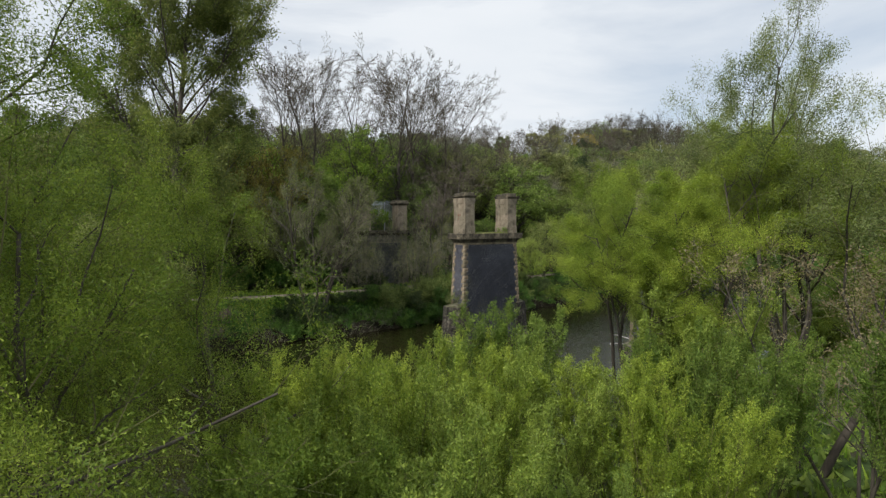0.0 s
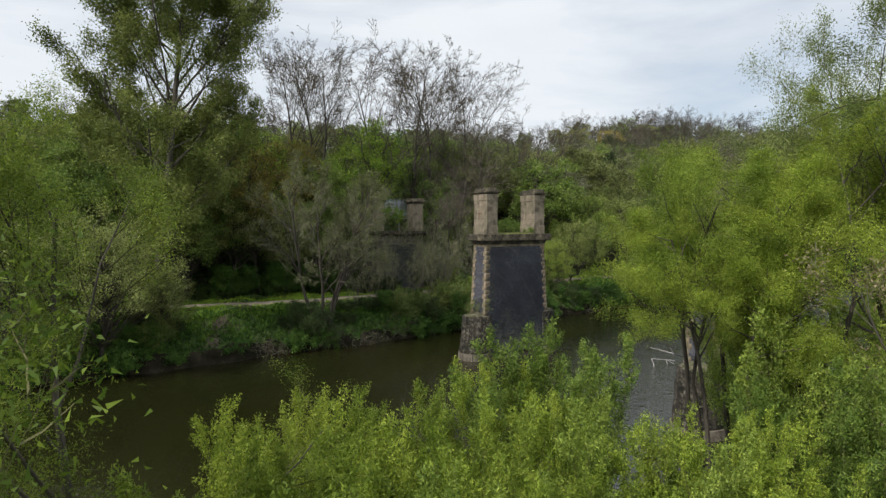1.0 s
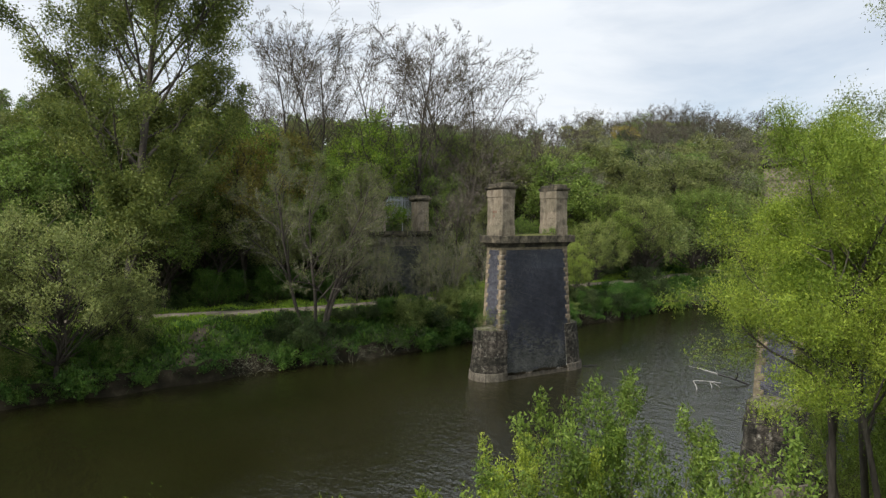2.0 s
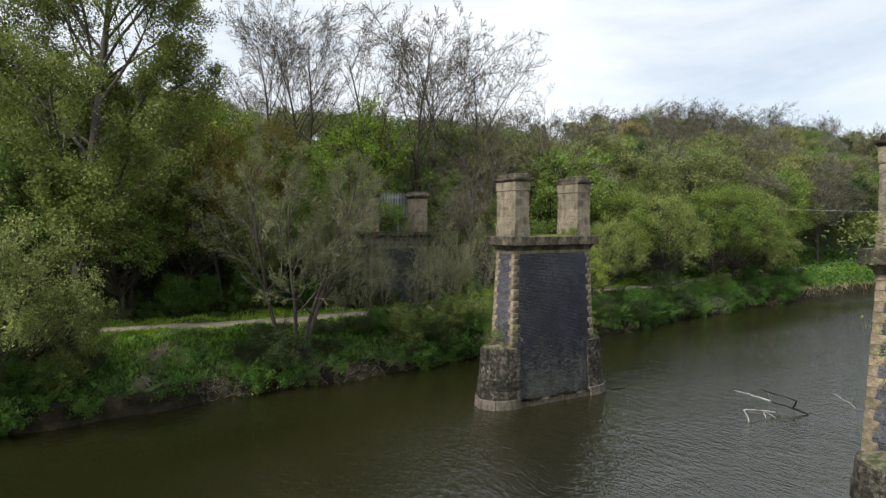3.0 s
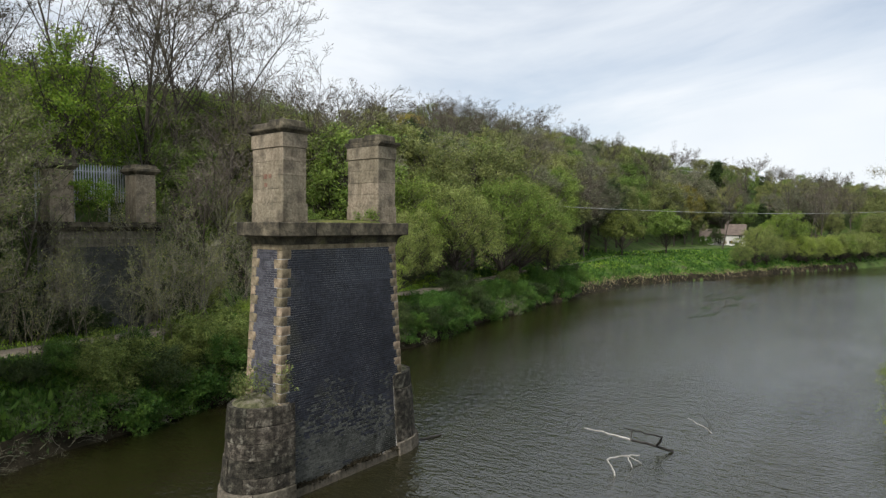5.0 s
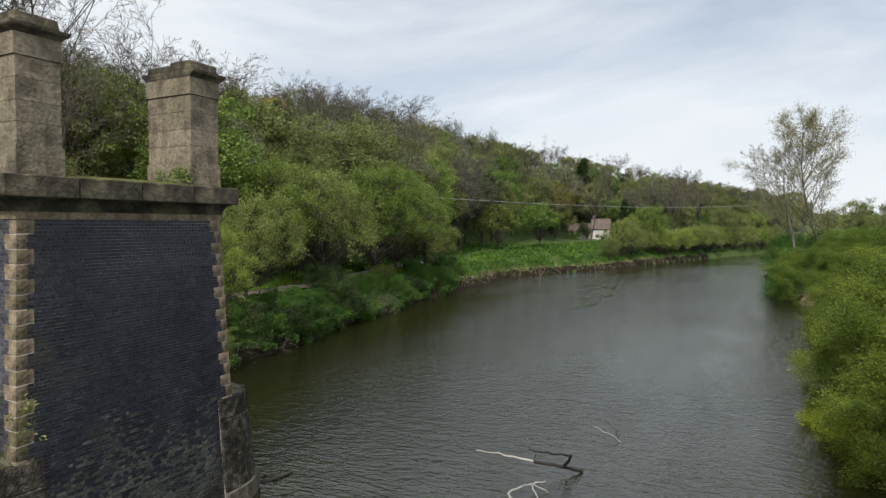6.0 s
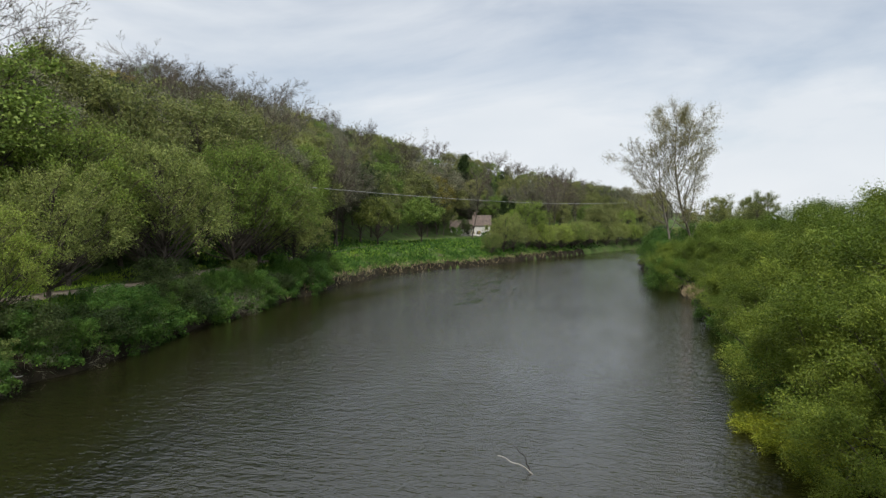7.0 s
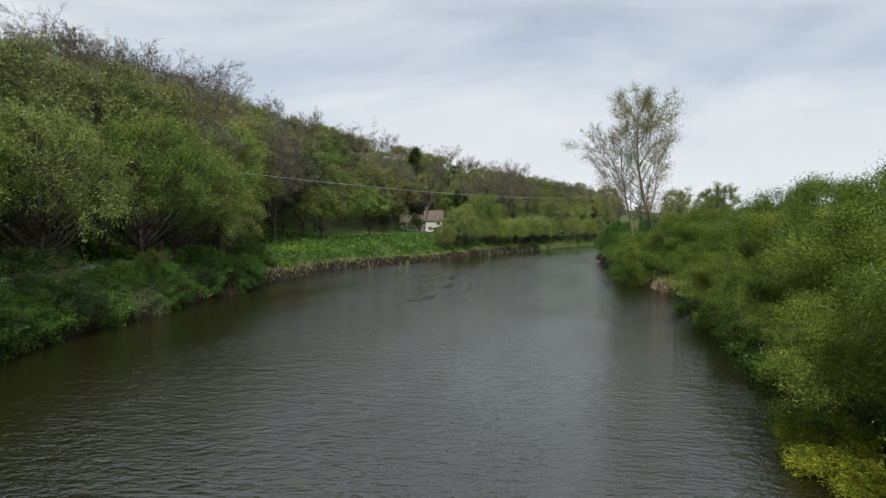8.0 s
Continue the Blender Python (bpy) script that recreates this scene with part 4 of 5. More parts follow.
    # tall open willow near the camera
    for i in range(3):
        make(f"openwillow{i}", 70 + i, "tall open willow with dark limbs and small new leaves", "tree", M_BARK, M_TWIG_OLIVE, (M_OLIVE_GREEN, M_OPEN, M_SHOOT)[i], "tall_willow",
             per=(24, 40, 30)[i], size=(0.07, 0.05, 0.066)[i], spread=(0.16, 0.14, 0.16)[i], up=(0, 0.3, 0.8)[i], slim=0.32, height=13.5, crown=broad, levels=5, count=(12, 7, 5, 4), ratio=((0.62, 0.5, 0.44)[i], 0.5, 0.5, 0.5), angle=((56, 44, 62)[i], 42, 40, 40),
             stems=2, lean=0.25, radius=0.013, first=(0.3, 0.28, 0.60)[i], level=(3, 3, 2)[i], wander=0.15)
    make("pale", 75, "open shrub with pale brownish blossom", "shrub", M_BARK, M_TWIG_PALE, M_PALE, "pale_shrub", per=6, size=0.055, spread=0.09, slim=0.6, height=6.2,
         crown=broad, levels=4, count=(9, 7, 5), ratio=(0.5, 0.5, 0.5), angle=(44, 42, 42), stems=4, lean=0.35, radius=0.010, first=0.2)
    # the two half-leafed poplars on the near bank downstream
    make("farpop", 76, "tall half-leafed poplar on the river bank", "tree", M_BARK_PALE, M_TWIG_PALE, M_BUFF, "bank_poplar", per=6, size=0.10, spread=0.38, slim=0.6,
         height=18, crown=oval, levels=5, count=(26, 8, 6, 4), ratio=(0.34, 0.44, 0.46, 0.5), angle=(40, 36, 40, 40), rise=0.06, wander=0.08, radius=0.011, first=0.16, level=3, thin=0.017, slimming=0.47)
    make("barepop", 77, "leafless poplar with spreading limbs on the river bank", "tree", M_BARK_PALE, M_TWIG_PALE, M_BUFF, "bank_poplar", per=1, size=0.11, spread=0.12, slim=0.6,
         height=16.5, crown=oval, levels=5, count=(15, 9, 7, 5), ratio=(0.38, 0.46, 0.46, 0.5), angle=(38, 38, 40, 42), rise=0.06, wander=0.08, radius=0.011, first=0.26, level=4, thin=0.017, slimming=0.48)
    return k


def weed_fringe(pier):
    """Dark weed that grows along the plinth of a pier."""
    rf = np.random.default_rng(9)
    for sy in (-1, 1):
        hx, hy = half(0.3)
        px = rf.uniform(-hx, hx, 2600)
        rise = 0.30 + np.abs(rf.normal(0, 0.05, 2600)) + 0.05 * np.sin(px * 3.1) * np.sin(px * 1.3 + 1)
        pts = np.stack([px, sy * (hy + 0.05 + rf.uniform(-0.05, 0.08, 2600)), rise], -1)
        fringe = leaves(rf, pts[np.sin(px * 2.3) + np.sin(px * 5.1 + 2) + rf.normal(0, 0.6, 2600) > -0.5], 0.09, 0.6, 0.015, -0.3)
        tagged(part("weed_fringe", soup("weed_fringe", fringe, M_MUD), pier, "dark water weed along the plinth"), kind="stuff")


weed_fringe(main_pier)
weed_fringe(near_pier)
KIND = archetypes()
USED = set()


def plant(key, x, y, size=1.0, turn=0.0, wide=1.0, lift=0.0, group=""):
    m = pose(x, y, float(ground(x, y)) + lift, 0, 0, turn) @ Matrix.Diagonal((size * wide, size * wide, size, 1))
    if key in USED:
        ob = copy_thing(KIND[key], pose(0, 0, 0))
    else:
        ob = KIND[key]
        USED.add(key)
    ob.matrix_basis = m
    if group:
        ob["group"] = group
    return ob


# single trees that stand out
plant("poplar", 9.6, 62.3, 1.05, 20)
plant("alder", 22.2, 58.0, 1.0, 40)
for x, y, s, i, a in ((5.6, 56.4, 1.02, 2, 10), (0.2, 56.0, 0.95, 2, 70), (9.6, 57.6, 0.5, 2, 150), (63, 71.5, 1.1, 0, 30), (69, 68.5, 1.08, 1, 120), (74, 75, 1.2, 1, 200), (80.5, 70.5, 1.2, 0, 20),
                      (85.5, 71, 1.22, 0, 250), (93, 78, 1.3, 1, 90), (101, 80, 1.3, 1, 160), (109, 82, 1.25, 0, 10), (90, 69.5, 0.8, 1, 77), (57, 66.5, 0.75, 1, 300), (51.5, 64, 0.62, 0, 33)):
    plant(f"willow{i}", x, y, s, a, group="willows along the wooded bank")
for x, y, s, i in ((133.5, 77.4, 1.36, 0), (148, 74.0, 1.5, 1)):
    plant(f"garden{i}", x, y, s, 40 * i, group="small trees on the meadow")
for x, y, s, a in ((121, 79.5, 0.95, 0), (124.5, 81, 0.8, 80)):
    plant("bare0", x, y, s, a)
plant("barepop", 122.4, 27.2, 1.0, 30, group="poplars on the near bank")
plant("farpop", 127.6, 24.2, 1.14, 100, 1.05, group="poplars on the near bank")

# the wood on the hillside
rng_w = np.random.default_rng(77)
spots = []


def clear(x, y, gap):
    for a, b, g in spots:
        if (a - x) ** 2 + (b - y) ** 2 < max(gap, g) ** 2:
            return False
    spots.append((x, y, gap))
    return True


for x, y, key, s in ((35.0, 79.5, "wood1a", 1.15), (36.5, 72.5, "wood1a", 0.62), (30.0, 76.5, "wood1a", 0.85), (20.5, 75.5, "wood1a", 1.15), (14.5, 75.0, "wood0a", 1.2), (9.5, 73.5, "wood0b", 1.15), (27.0, 73.8, "wood0b", 0.95), (43.5, 76.0, "wood0b", 0.85), (29.2, 82, "bare1", 1.22), (25, 80, "bare0", 1.15), (32.5, 84, "bare2", 1.15), (37.5, 77.5, "bare2", 1.25), (41.3, 78, "bare0", 1.42), (45, 80, "bare1", 1.35), (49, 81, "bare0", 1.2), (19.6, 70, "gold", 1.0),
                     (24, 74, "gold", 1.0), (48, 76, "bare2", 0.95), (121, 119, "wood1a", 0.86), (52, 72, "wood0a", 0.6), (26, 70.5, "wood0a", 0.7), (17, 69.5, "wood2a", 0.85),
                     (13, 70, "wood0a", 0.9), (22, 69, "wood2a", 0.6), (4, 68, "wood0a", 0.9), (-3, 66, "wood2a", 0.9), (-8, 72, "wood0a", 1.0), (39.5, 73, "bare2", 0.8),
                     (42.5, 70, "bare0", 0.75), (46, 72, "wood2a", 0.7), (28.6, 66.4, "bare2", 0.55), (38.5, 66.6, "bare1", 0.55), (30.5, 62.6, "sapling", 0.7), (37.3, 63.2, "sapling", 0.9)):
    spots.append((x, y, 3.0))
    plant(key, x, y, s, float(rng_w.uniform(0, 360)), group="hillside wood")
RIDGE_X = [-60, 60, 75, 92, 98, 108, 122, 131, 144, 155, 170, 190, 213, 230, 240, 254, 279, 292, 300, 322, 420]
RIDGE_Z = [20, 27, 27.2, 28, 30, 32.2, 33.4, 34.6, 37, 36.3, 34.6, 37.4, 36.5, 32.8, 30.2, 25.0, 26.2, 22.6, 18, 13, 12]


def canopy(x, y):
    """How high the roof of the wood reaches at a place of the plan."""
    top, o = float(np.interp(x, RIDGE_X, RIDGE_Z)), y - float(hill_foot(x))
    return 9 + (top - 9) * (0.80 + 0.20 * o / 30) if o < 30 else top + (o - 30) * 0.24


TALL = {"wood": 14.0, "bud0": 14.0, "bud1": 14.0, "bare": 17.5, "gold": 15.0}
keys = ["wood0a", "wood0b", "wood2a", "wood2b", "bud0", "bud1", "bare0", "bare1", "bare2", "wood3a", "gold"]
weight = np.array([0.13, 0.12, 0.18, 0.15, 0.12, 0.11, 0.06, 0.05, 0.04, 0.03, 0.01])
tries = 0
while len(spots) < 430 and tries < 16000:
    tries += 1
    x = rng_w.uniform(-34, 66) if rng_w.random() < 0.34 else rng_w.uniform(66, 300)
    o = rng_w.uniform(0.5, 44)
    y = float(hill_foot(x)) + o
    if abs(x - 34) < 5 and y < 84 or abs(x - 206) < 11 and y < 86 or y < np.interp(x, LEFT_X, LEFT_Y) + 6 or not clear(x, y, 5.0 if x > 66 else 4.0):
        continue
    p = weight.copy()
    if o > 26:
        p[6:9] *= 3.0
    if x < 66:
        p[0:2] *= 1.6
    key = keys[int(rng_w.choice(len(keys), p=p / p.sum()))]
    tall = TALL.get(key, TALL.get(key[:4], 14.0))
    room = canopy(x, y) - float(ground(x, y))
    size = float(np.clip(rng_w.uniform(0.92, 1.28), 0.4, max(0.36, room / tall * rng_w.uniform(0.86, 1.02))))
    plant(key, x, y, size, float(rng_w.uniform(0, 360)), float(rng_w.uniform(1.0, 1.25)), group="hillside wood")
for x, y, s in ((222, 84.5, 1.32), (214, 69.0, 0.9), (217, 67, 0.8), (220, 65, 0.72), (226, 66, 0.6), (197, 87, 0.8)):
    plant("conifer", x, y, s, 30 * s, group="dark conifers")
# shrubs along the far reach, where the river bends away
for x, y, key, s in ((150.5, 57.4, "willow1", 0.78), (157, 56.4, "willow2", 0.66), (145, 58.6, "willow1", 0.42), (168, 55, "willow0", 1.0), (178, 48.5, "willow0", 0.62), (184, 48, "willow1", 0.6), (195, 46, "willow2", 0.6), (206, 41, "wood2a", 0.8), (200, 52, "bare0", 0.9), (222, 58, "bare1", 1.1), (215, 62, "bare2", 1.05), (230, 52, "bare0", 1.1), (181, 71.2, "bare1", 0.95), (203.2, 73.0, "shrub1", 0.45), (205.6, 79.5, "wood3a", 0.42), (196, 83, "wood2a", 0.75), (200, 86, "bud0", 0.95), (204, 88, "wood2b", 0.9), (209, 87, "bud1", 0.9), (213, 84, "wood2a", 0.85), (216.5, 80, "bud0", 0.8), (205.2, 78.0, "wood3a", 0.3),
                     (210, 42, "wood2a", 0.75), (218, 38, "wood2a", 0.7), (226, 33, "wood0a", 0.7), (234, 25, "wood2a", 0.75), (214, 52, "wood2a", 0.8), (206, 54, "bare0", 0.8), (199, 80.5, "shrub1", 0.8), (206.5, 69.0, "shrub3", 0.62), (204, 74.4, "gold", 0.12), (204.2, 76.4, "gold", 0.12),
                     (176, 60, "wood1a", 0.55), (222, 48, "bare1", 0.9), (240, 14, "wood2a", 0.7), (246, 4, "wood0a", 0.7), (250, -8, "wood2a", 0.7), (230, 44, "wood0a", 0.8), (240, 34, "wood2a", 0.9)):
    plant(key, x, y, s, float(rng_w.uniform(0, 360)), group="trees at the river's bend")
for i in range(17):
    x = 163 + i * 4.4 + float(rng_w.uniform(-1, 1))
    plant(f"willow{(1, 0, 2, 1)[i % 4]}", x, float(bank_left(x)) + rng_w.uniform(1.5, 3.5), float(rng_w.uniform(0.42, 0.66)), float(rng_w.uniform(0, 360)), 1.3, group="trees at the river's bend")
# shrubs and brush along the wooded bank
for i in range(46):
    x = rng_w.uniform(-12, 118)
    d = rng_w.uniform(0.4, 4.0)
    if 11 < x < 20 or 105 < x:
        continue
    plant(f"shrub{int(rng_w.choice([1, 4, 1, 2]))}", x, float(bank_left(x)) + d, float(rng_w.uniform(0.4, 0.8)), float(rng_w.uniform(0, 360)), 1.2, group="bank shrubs")
for i in range(30):
    x = rng_w.uniform(17, 88)
    plant("brush", x, float(bank_left(x)) + rng_w.uniform(-0.1, 0.8), float(rng_w.uniform(0.6, 1.1)), float(rng_w.uniform(0, 360)), group="waterline brush")

for i in range(110):
    x = float(rng_w.uniform(-6, 46) if i % 2 else rng_w.uniform(30, 92))
    if 12.0 < x < 13.2:
        continue
    plant("trailer", x, float(bank_left(x)) + rng_w.uniform(0.15, 0.8), float(rng_w.uniform(0.5, 0.95)), float(rng_w.uniform(0, 360)), group="waterline brush")

for i in range(30):
    x = 44 + i * 1.6 + float(rng_w.uniform(-0.7, 0.7))
    plant(("shrub1", "shrub4", "shrub1", "trailer")[int(rng_w.integers(0, 4))], x, float(bank_left(x)) + rng_w.uniform(0.15, 1.5), float(rng_w.uniform(0.32, 0.68)), float(rng_w.uniform(0, 360)), 1.3, group="bank shrubs")
# saplings and ivy in front of the abutment, olive willow scrub that hangs over the water
for x, y, key, s in ((28.2, 61.6, "sapling", 0.8), (32.6, 61.4, "sapling", 0.75), (34.6, 62.0, "sapling", 0.95), (36.4, 62.6, "sapling", 0.8), (35.8, 66.2, "sapling", 1.1), (31.4, 66.4, "sapling", 1.0),
                     (38.4, 65.8, "sapling", 1.1), (39.6, 62.6, "sapling", 0.85), (41.8, 64.0, "sapling", 1.0), (26.0, 60.6, "sapling", 0.6), (46.6, 64.2, "sapling", 0.8)):
    plant(key, x, y, s, 67 * s * 10, 0.8, group="saplings by the abutment")
for x, y, key, s, wd in ((25.0, 60.6, "shrub4", 0.30, 1.8), (27.2, 61.0, "shrub4", 0.32, 1.8), (29.6, 61.4, "shrub4", 0.34, 1.8), (32.0, 61.5, "shrub4", 0.32, 1.8), (34.2, 61.8, "shrub4", 0.34, 1.8),
                         (29.8, 66.8, "shrub4", 0.62, 1.1), (32.2, 66.6, "shrub4", 0.5, 1.2), (37.6, 67.6, "shrub4", 0.8, 1.1), (28.4, 70.0, "shrub4", 1.0, 1.1), (40.2, 69.5, "shrub2", 1.0, 1.1),
                         (36.0, 60.6, "shrub2", 0.85, 1.15), (38.4, 61.2, "shrub2", 0.9, 1.15), (33.4, 60.4, "shrub2", 0.55, 1.2), (41.0, 62.0, "shrub0", 0.75, 1.2), (44.5, 62.3, "shrub2", 0.8, 1.2),
                         (10.0, 58.2, "shrub4", 0.35, 1.5), (19.0, 58.2, "shrub4", 0.3, 1.5), (24.2, 58.6, "shrub4", 0.33, 1.4), (16.5, 68.4, "shrub1", 0.9, 1.1), (21.5, 68.0, "shrub1", 0.9, 1.1), (25.5, 68.5, "shrub1", 0.8, 1.1)):
    plant(key, x, y, s, 53 * s * 10, wd, group="bank shrubs")
for x, y, key, s in ((57, 84, "wood2a", 0.95), (60.5, 88, "wood0a", 1.0), (53.5, 87, "wood2a", 0.95), (63, 83, "wood2a", 0.9), (18, 84, "wood2a", 1.0), (12.5, 67.8, "wood0a", 0.85), (16.6, 71.8, "wood0a", 0.9), (8.5, 69, "wood0a", 0.95), (22.8, 72.0, "wood0a", 0.75), (28.5, 74.0, "wood0a", 0.6)):
    plant(key, x, y, s, 91 * s, 1.1, group="hillside wood")
# leafless crowns along the ridge
for i in range(20):
    x = 62 + i * 7.5 + rng_w.uniform(-2.5, 2.5)
    y = float(hill_foot(x)) + rng_w.uniform(30, 40)
    plant(f"bare{i % 3}", x, y, max(0.45, (canopy(x, y) + 0.8 - float(ground(x, y))) / 17.5), float(rng_w.uniform(0, 360)), 1.3, group="hillside wood")
# scrub on the embankment behind the abutment
for i in range(12):
    x, y = 33.9 + rng_w.uniform(-5.5, 5.5), 79 + rng_w.uniform(-8, 6)
    plant("shrub1" if i % 3 else "shrub4", x, y, float(rng_w.uniform(0.6, 0.9)), 40 * i, lift=max(0.0, 11.0 - 2.9 * max(0.0, abs(x - 33.9) - 3.4) - float(ground(x, y)) - 0.2), group="embankment scrub")

# near bank: thickets below the flight, tall willows at either hand
for x, y, s, i, a in ((8.2, 17.3, 0.8, 0, 0), (11.2, 17.2, 0.78, 1, 50), (11.0, 20.3, 0.80, 0, 200), (13.9, 20.6, 0.82, 1, 90), (15.2, 20.4, 0.95, 2, 10), (6.3, 19.8, 0.58, 1, 140), (8.3, 20.3, 0.82, 0, 210), (9.6, 21.3, 0.80, 1, 95),
                      (13.6, 16.2, 0.80, 2, 30), (18.3, 15.4, 0.8, 2, 77), (20.6, 17.0, 1.0, 2, 31), (23.6, 19.5, 0.98, 2, 131), (26.8, 22.6, 0.85, 2, 231), (15.0, 15.4, 0.72, 1, 177), (9.5, 14.2, 0.62, 0, 65), (4.4, 15.8, 0.62, 2, 15), (6.7, 15.7, 0.84, 0, 120), (5.8, 12.7, 0.84, 2, 45), (7.7, 13.4, 0.80, 2, 145), (3.0, 13.2, 0.6, 2, 95), (5.8, 14.4, 0.5, 2, 200), (2.6, 19.0, 0.5, 1, 222), (0.0, 17.6, 0.7, 2, 100),
                      (14.5, 12.8, 0.7, 1, 111), (18.4, 13.5, 0.82, 2, 180), (8.6, 22.0, 0.5, 0, 75), (12.5, 23.0, 0.62, 1, 160), (11.0, 11.8, 0.55, 2, 250), (-2.0, 21.2, 0.7, 0, 310), (-4.5, 18.5, 0.9, 2, 30), (20.5, 10.0, 0.85, 2, 60)):
    plant(f"shoots{i}", x, y, s, a, group="near bank willow thicket")
for x, y, s, i, a in ((20.6, 20.0, 0.74, 2, 35), (22.2, 18.0, 0.80, 2, 170), (0.4, 11.6, 0.7, 1, 20), (1.2, 15.2, 0.90, 1, 260), (-2.2, 12.8, 0.95, 1, 140),
                      (-7, 20, 1.0, 1, 20), (-1.5, 19.5, 0.66, 1, 60), (25.4, 19.6, 0.86, 2, 100), (23.4, 20.6, 0.80, 2, 10), (18.9, 18.4, 0.66, 2, 290), (28, 12, 1.1, 0, 10), (26.6, 17.4, 0.92, 2, 250)):
    plant(f"openwillow{i}", x, y, s, a, group="tall willows on the near bank")
plant("openwillow0", 29.2, 18.0, 1.24, 200, 0.72, group="tall willows on the near bank")
plant("openwillow0", 23.5, 14.6, 0.92, 80, 1.3, group="tall willows on the near bank")
plant("openwillow1", 4.0, 16.3, 0.70, 190, 1.05, group="tall willows on the near bank")
plant("pale", 21.2, 12.2, 1.3, 0)
# near bank downstream: a deep hedge of willow
for x in np.arange(46, 116, 3.6):
    for row in range(3):
        e = (1.35, 4.2, 7.8)[row] + rng_w.uniform(-0.8, 0.8)
        xx = x + rng_w.uniform(-1.2, 1.2)
        y = float(bank_right(xx)) - e
        if 83 < xx < 99 and row == 0 or 89 < xx < 99 and row == 1:
            continue
        s = rng_w.uniform(0.88, 1.1)
        if row == 0:
            plant(f"hedge{int(rng_w.choice([0, 2, 1]))}", xx, y, 0.68 * s, float(rng_w.uniform(0, 360)), 1.35, group="near bank hedge of willow")
        else:
            plant(f"hedge{int(rng_w.choice([0, 1, 2]))}", xx, y, (0.9, 1.1 if xx > 85 else 1.24)[row - 1] * s, float(rng_w.uniform(0, 360)), 1.25, group="near bank hedge of willow")
for x, y, s, i in ((51.2, 27.6, 0.85, 0), (48.4, 26.8, 0.85, 1), (53.6, 27.8, 0.7, 2), (46.2, 26.0, 0.85, 0)):
    plant(f"hedge{i}", x, y, s, 70 * s, 1.3, group="near bank hedge of willow")
for x, y, s in ((53.8, 29.5, 0.46), (55.6, 29.3, 0.40), (51.9, 29.1, 0.46), (50.2, 28.6, 0.5)):
    plant("shrub3", x, y, s, 50 * s, 1.4, group="low yellow-green shrubs")
for x, y, s in ((103.5, 29.4, 1.15), (106.5, 29.9, 1.2), (110.5, 29.8, 1.1), (117, 28.5, 1.2), (124, 29.5, 1.25), (132, 29.5, 1.2), (141, 29.5, 1.5), (150, 28, 1.5), (114, 24, 1.5), (122, 22, 1.5), (135, 24, 1.6)):
    plant("shrub1", x, y, s, 77 * s, group="near bank shrubs downstream")
for x, y, s in ((100, 2, 0.6), (120, 2, 0.6), (145, 12, 0.8), (160, 16, 0.8), (172, 8, 0.8)):
    plant("wood2a", x, y, s, 31 * x)
for i in range(24):
    x = 46.5 + i * 1.55
    plant("trailer", x, float(bank_right(x)) - rng_w.uniform(0.2, 0.6), float(rng_w.uniform(0.6, 0.95)), float(rng_w.uniform(0, 360)), group="waterline brush")
for key, ob in KIND.items():
    if key not in USED:
        raise RuntimeError("unused " + key)

# ---- ground cover on the banks ----
def strew(name, label, mat, seed, total, xs, ds, size, slim, up, bank=bank_left, sign=1, spread=0.05):
    rng = np.random.default_rng(seed)
    x = xs[0] + (xs[1] - xs[0]) * rng.random(total) ** 1.5
    d = rng.uniform(*ds, total)
    patch = np.sin(x * 0.5 + d) * np.sin(d * 1.3 - x * 0.21) + rng.normal(0, 0.5, total)
    ok = patch > -0.35
    y = bank(x) + sign * d
    ok &= np.abs(y - path_line(x)) > 0.95
    x, y = x[ok], y[ok]
    p = np.stack([x, y, ground(x, y)], -1)
    blades = leaves(rng, p, size, slim, spread, up)
    blades[:, :2] -= np.array([0, 0, 0.06])
    ob = tagged(new(name, soup(name, blades, mat)), label, "plants", kind="stuff")
    return ob


strew("bank_herbs", "low broad-leaved green herbs covering the bank", M_GARLIC, 301, 85000, (-14, 185), (0.5, 5.4), 0.34, 0.6, 0.9)
strew("meadow_herbs", "bright green herbs on the meadow", M_GARLIC, 302, 40000, (80, 205), (1.0, 26), 0.5, 0.6, 0.9)
strew("verge_grass", "bright grass along the path", M_GRASS, 303, 95000, (-14, 120), (4.0, 11.5), 0.22, 0.25, 2.0)
strew("lawn_grass", "short bright grass on both sides of the path", M_GRASS, 313, 26000, (6, 27), (3.0, 10.5), 0.2, 0.3, 1.6)
strew("dark_undergrowth", "dark ivy and bramble under the trees", M_UNDER, 304, 30000, (-20, 120), (11.5, 34), 0.5, 0.7, 0.8)
strew("waterline_ivy", "dark trailing plants on the cut bank", M_DARK, 307, 42000, (-14, 120), (-0.05, 2.2), 0.24, 0.6, 0.0)
strew("dead_reeds", "straw-coloured dead reeds at the waterline", M_STRAW, 305, 5200, (82, 176), (-0.2, 1.1), 0.5, 0.14, 2.5)
strew("near_bank_herbs", "green herbs under the near bank willows", M_GREEN, 306, 30000, (-10, 120), (0.2, 12), 0.4, 0.6, 0.9, bank_right, -1)
strew("meadow_grass", "bright grass on the open meadow", M_GRASS, 311, 50000, (84, 205), (4, 28), 0.34, 0.22, 1.6)
strew("near_bank_grass", "rank grass under and behind the near bank willows", M_GRASS, 312, 60000, (-20, 120), (0.4, 34), 0.42, 0.2, 1.8, bank_right, -1)
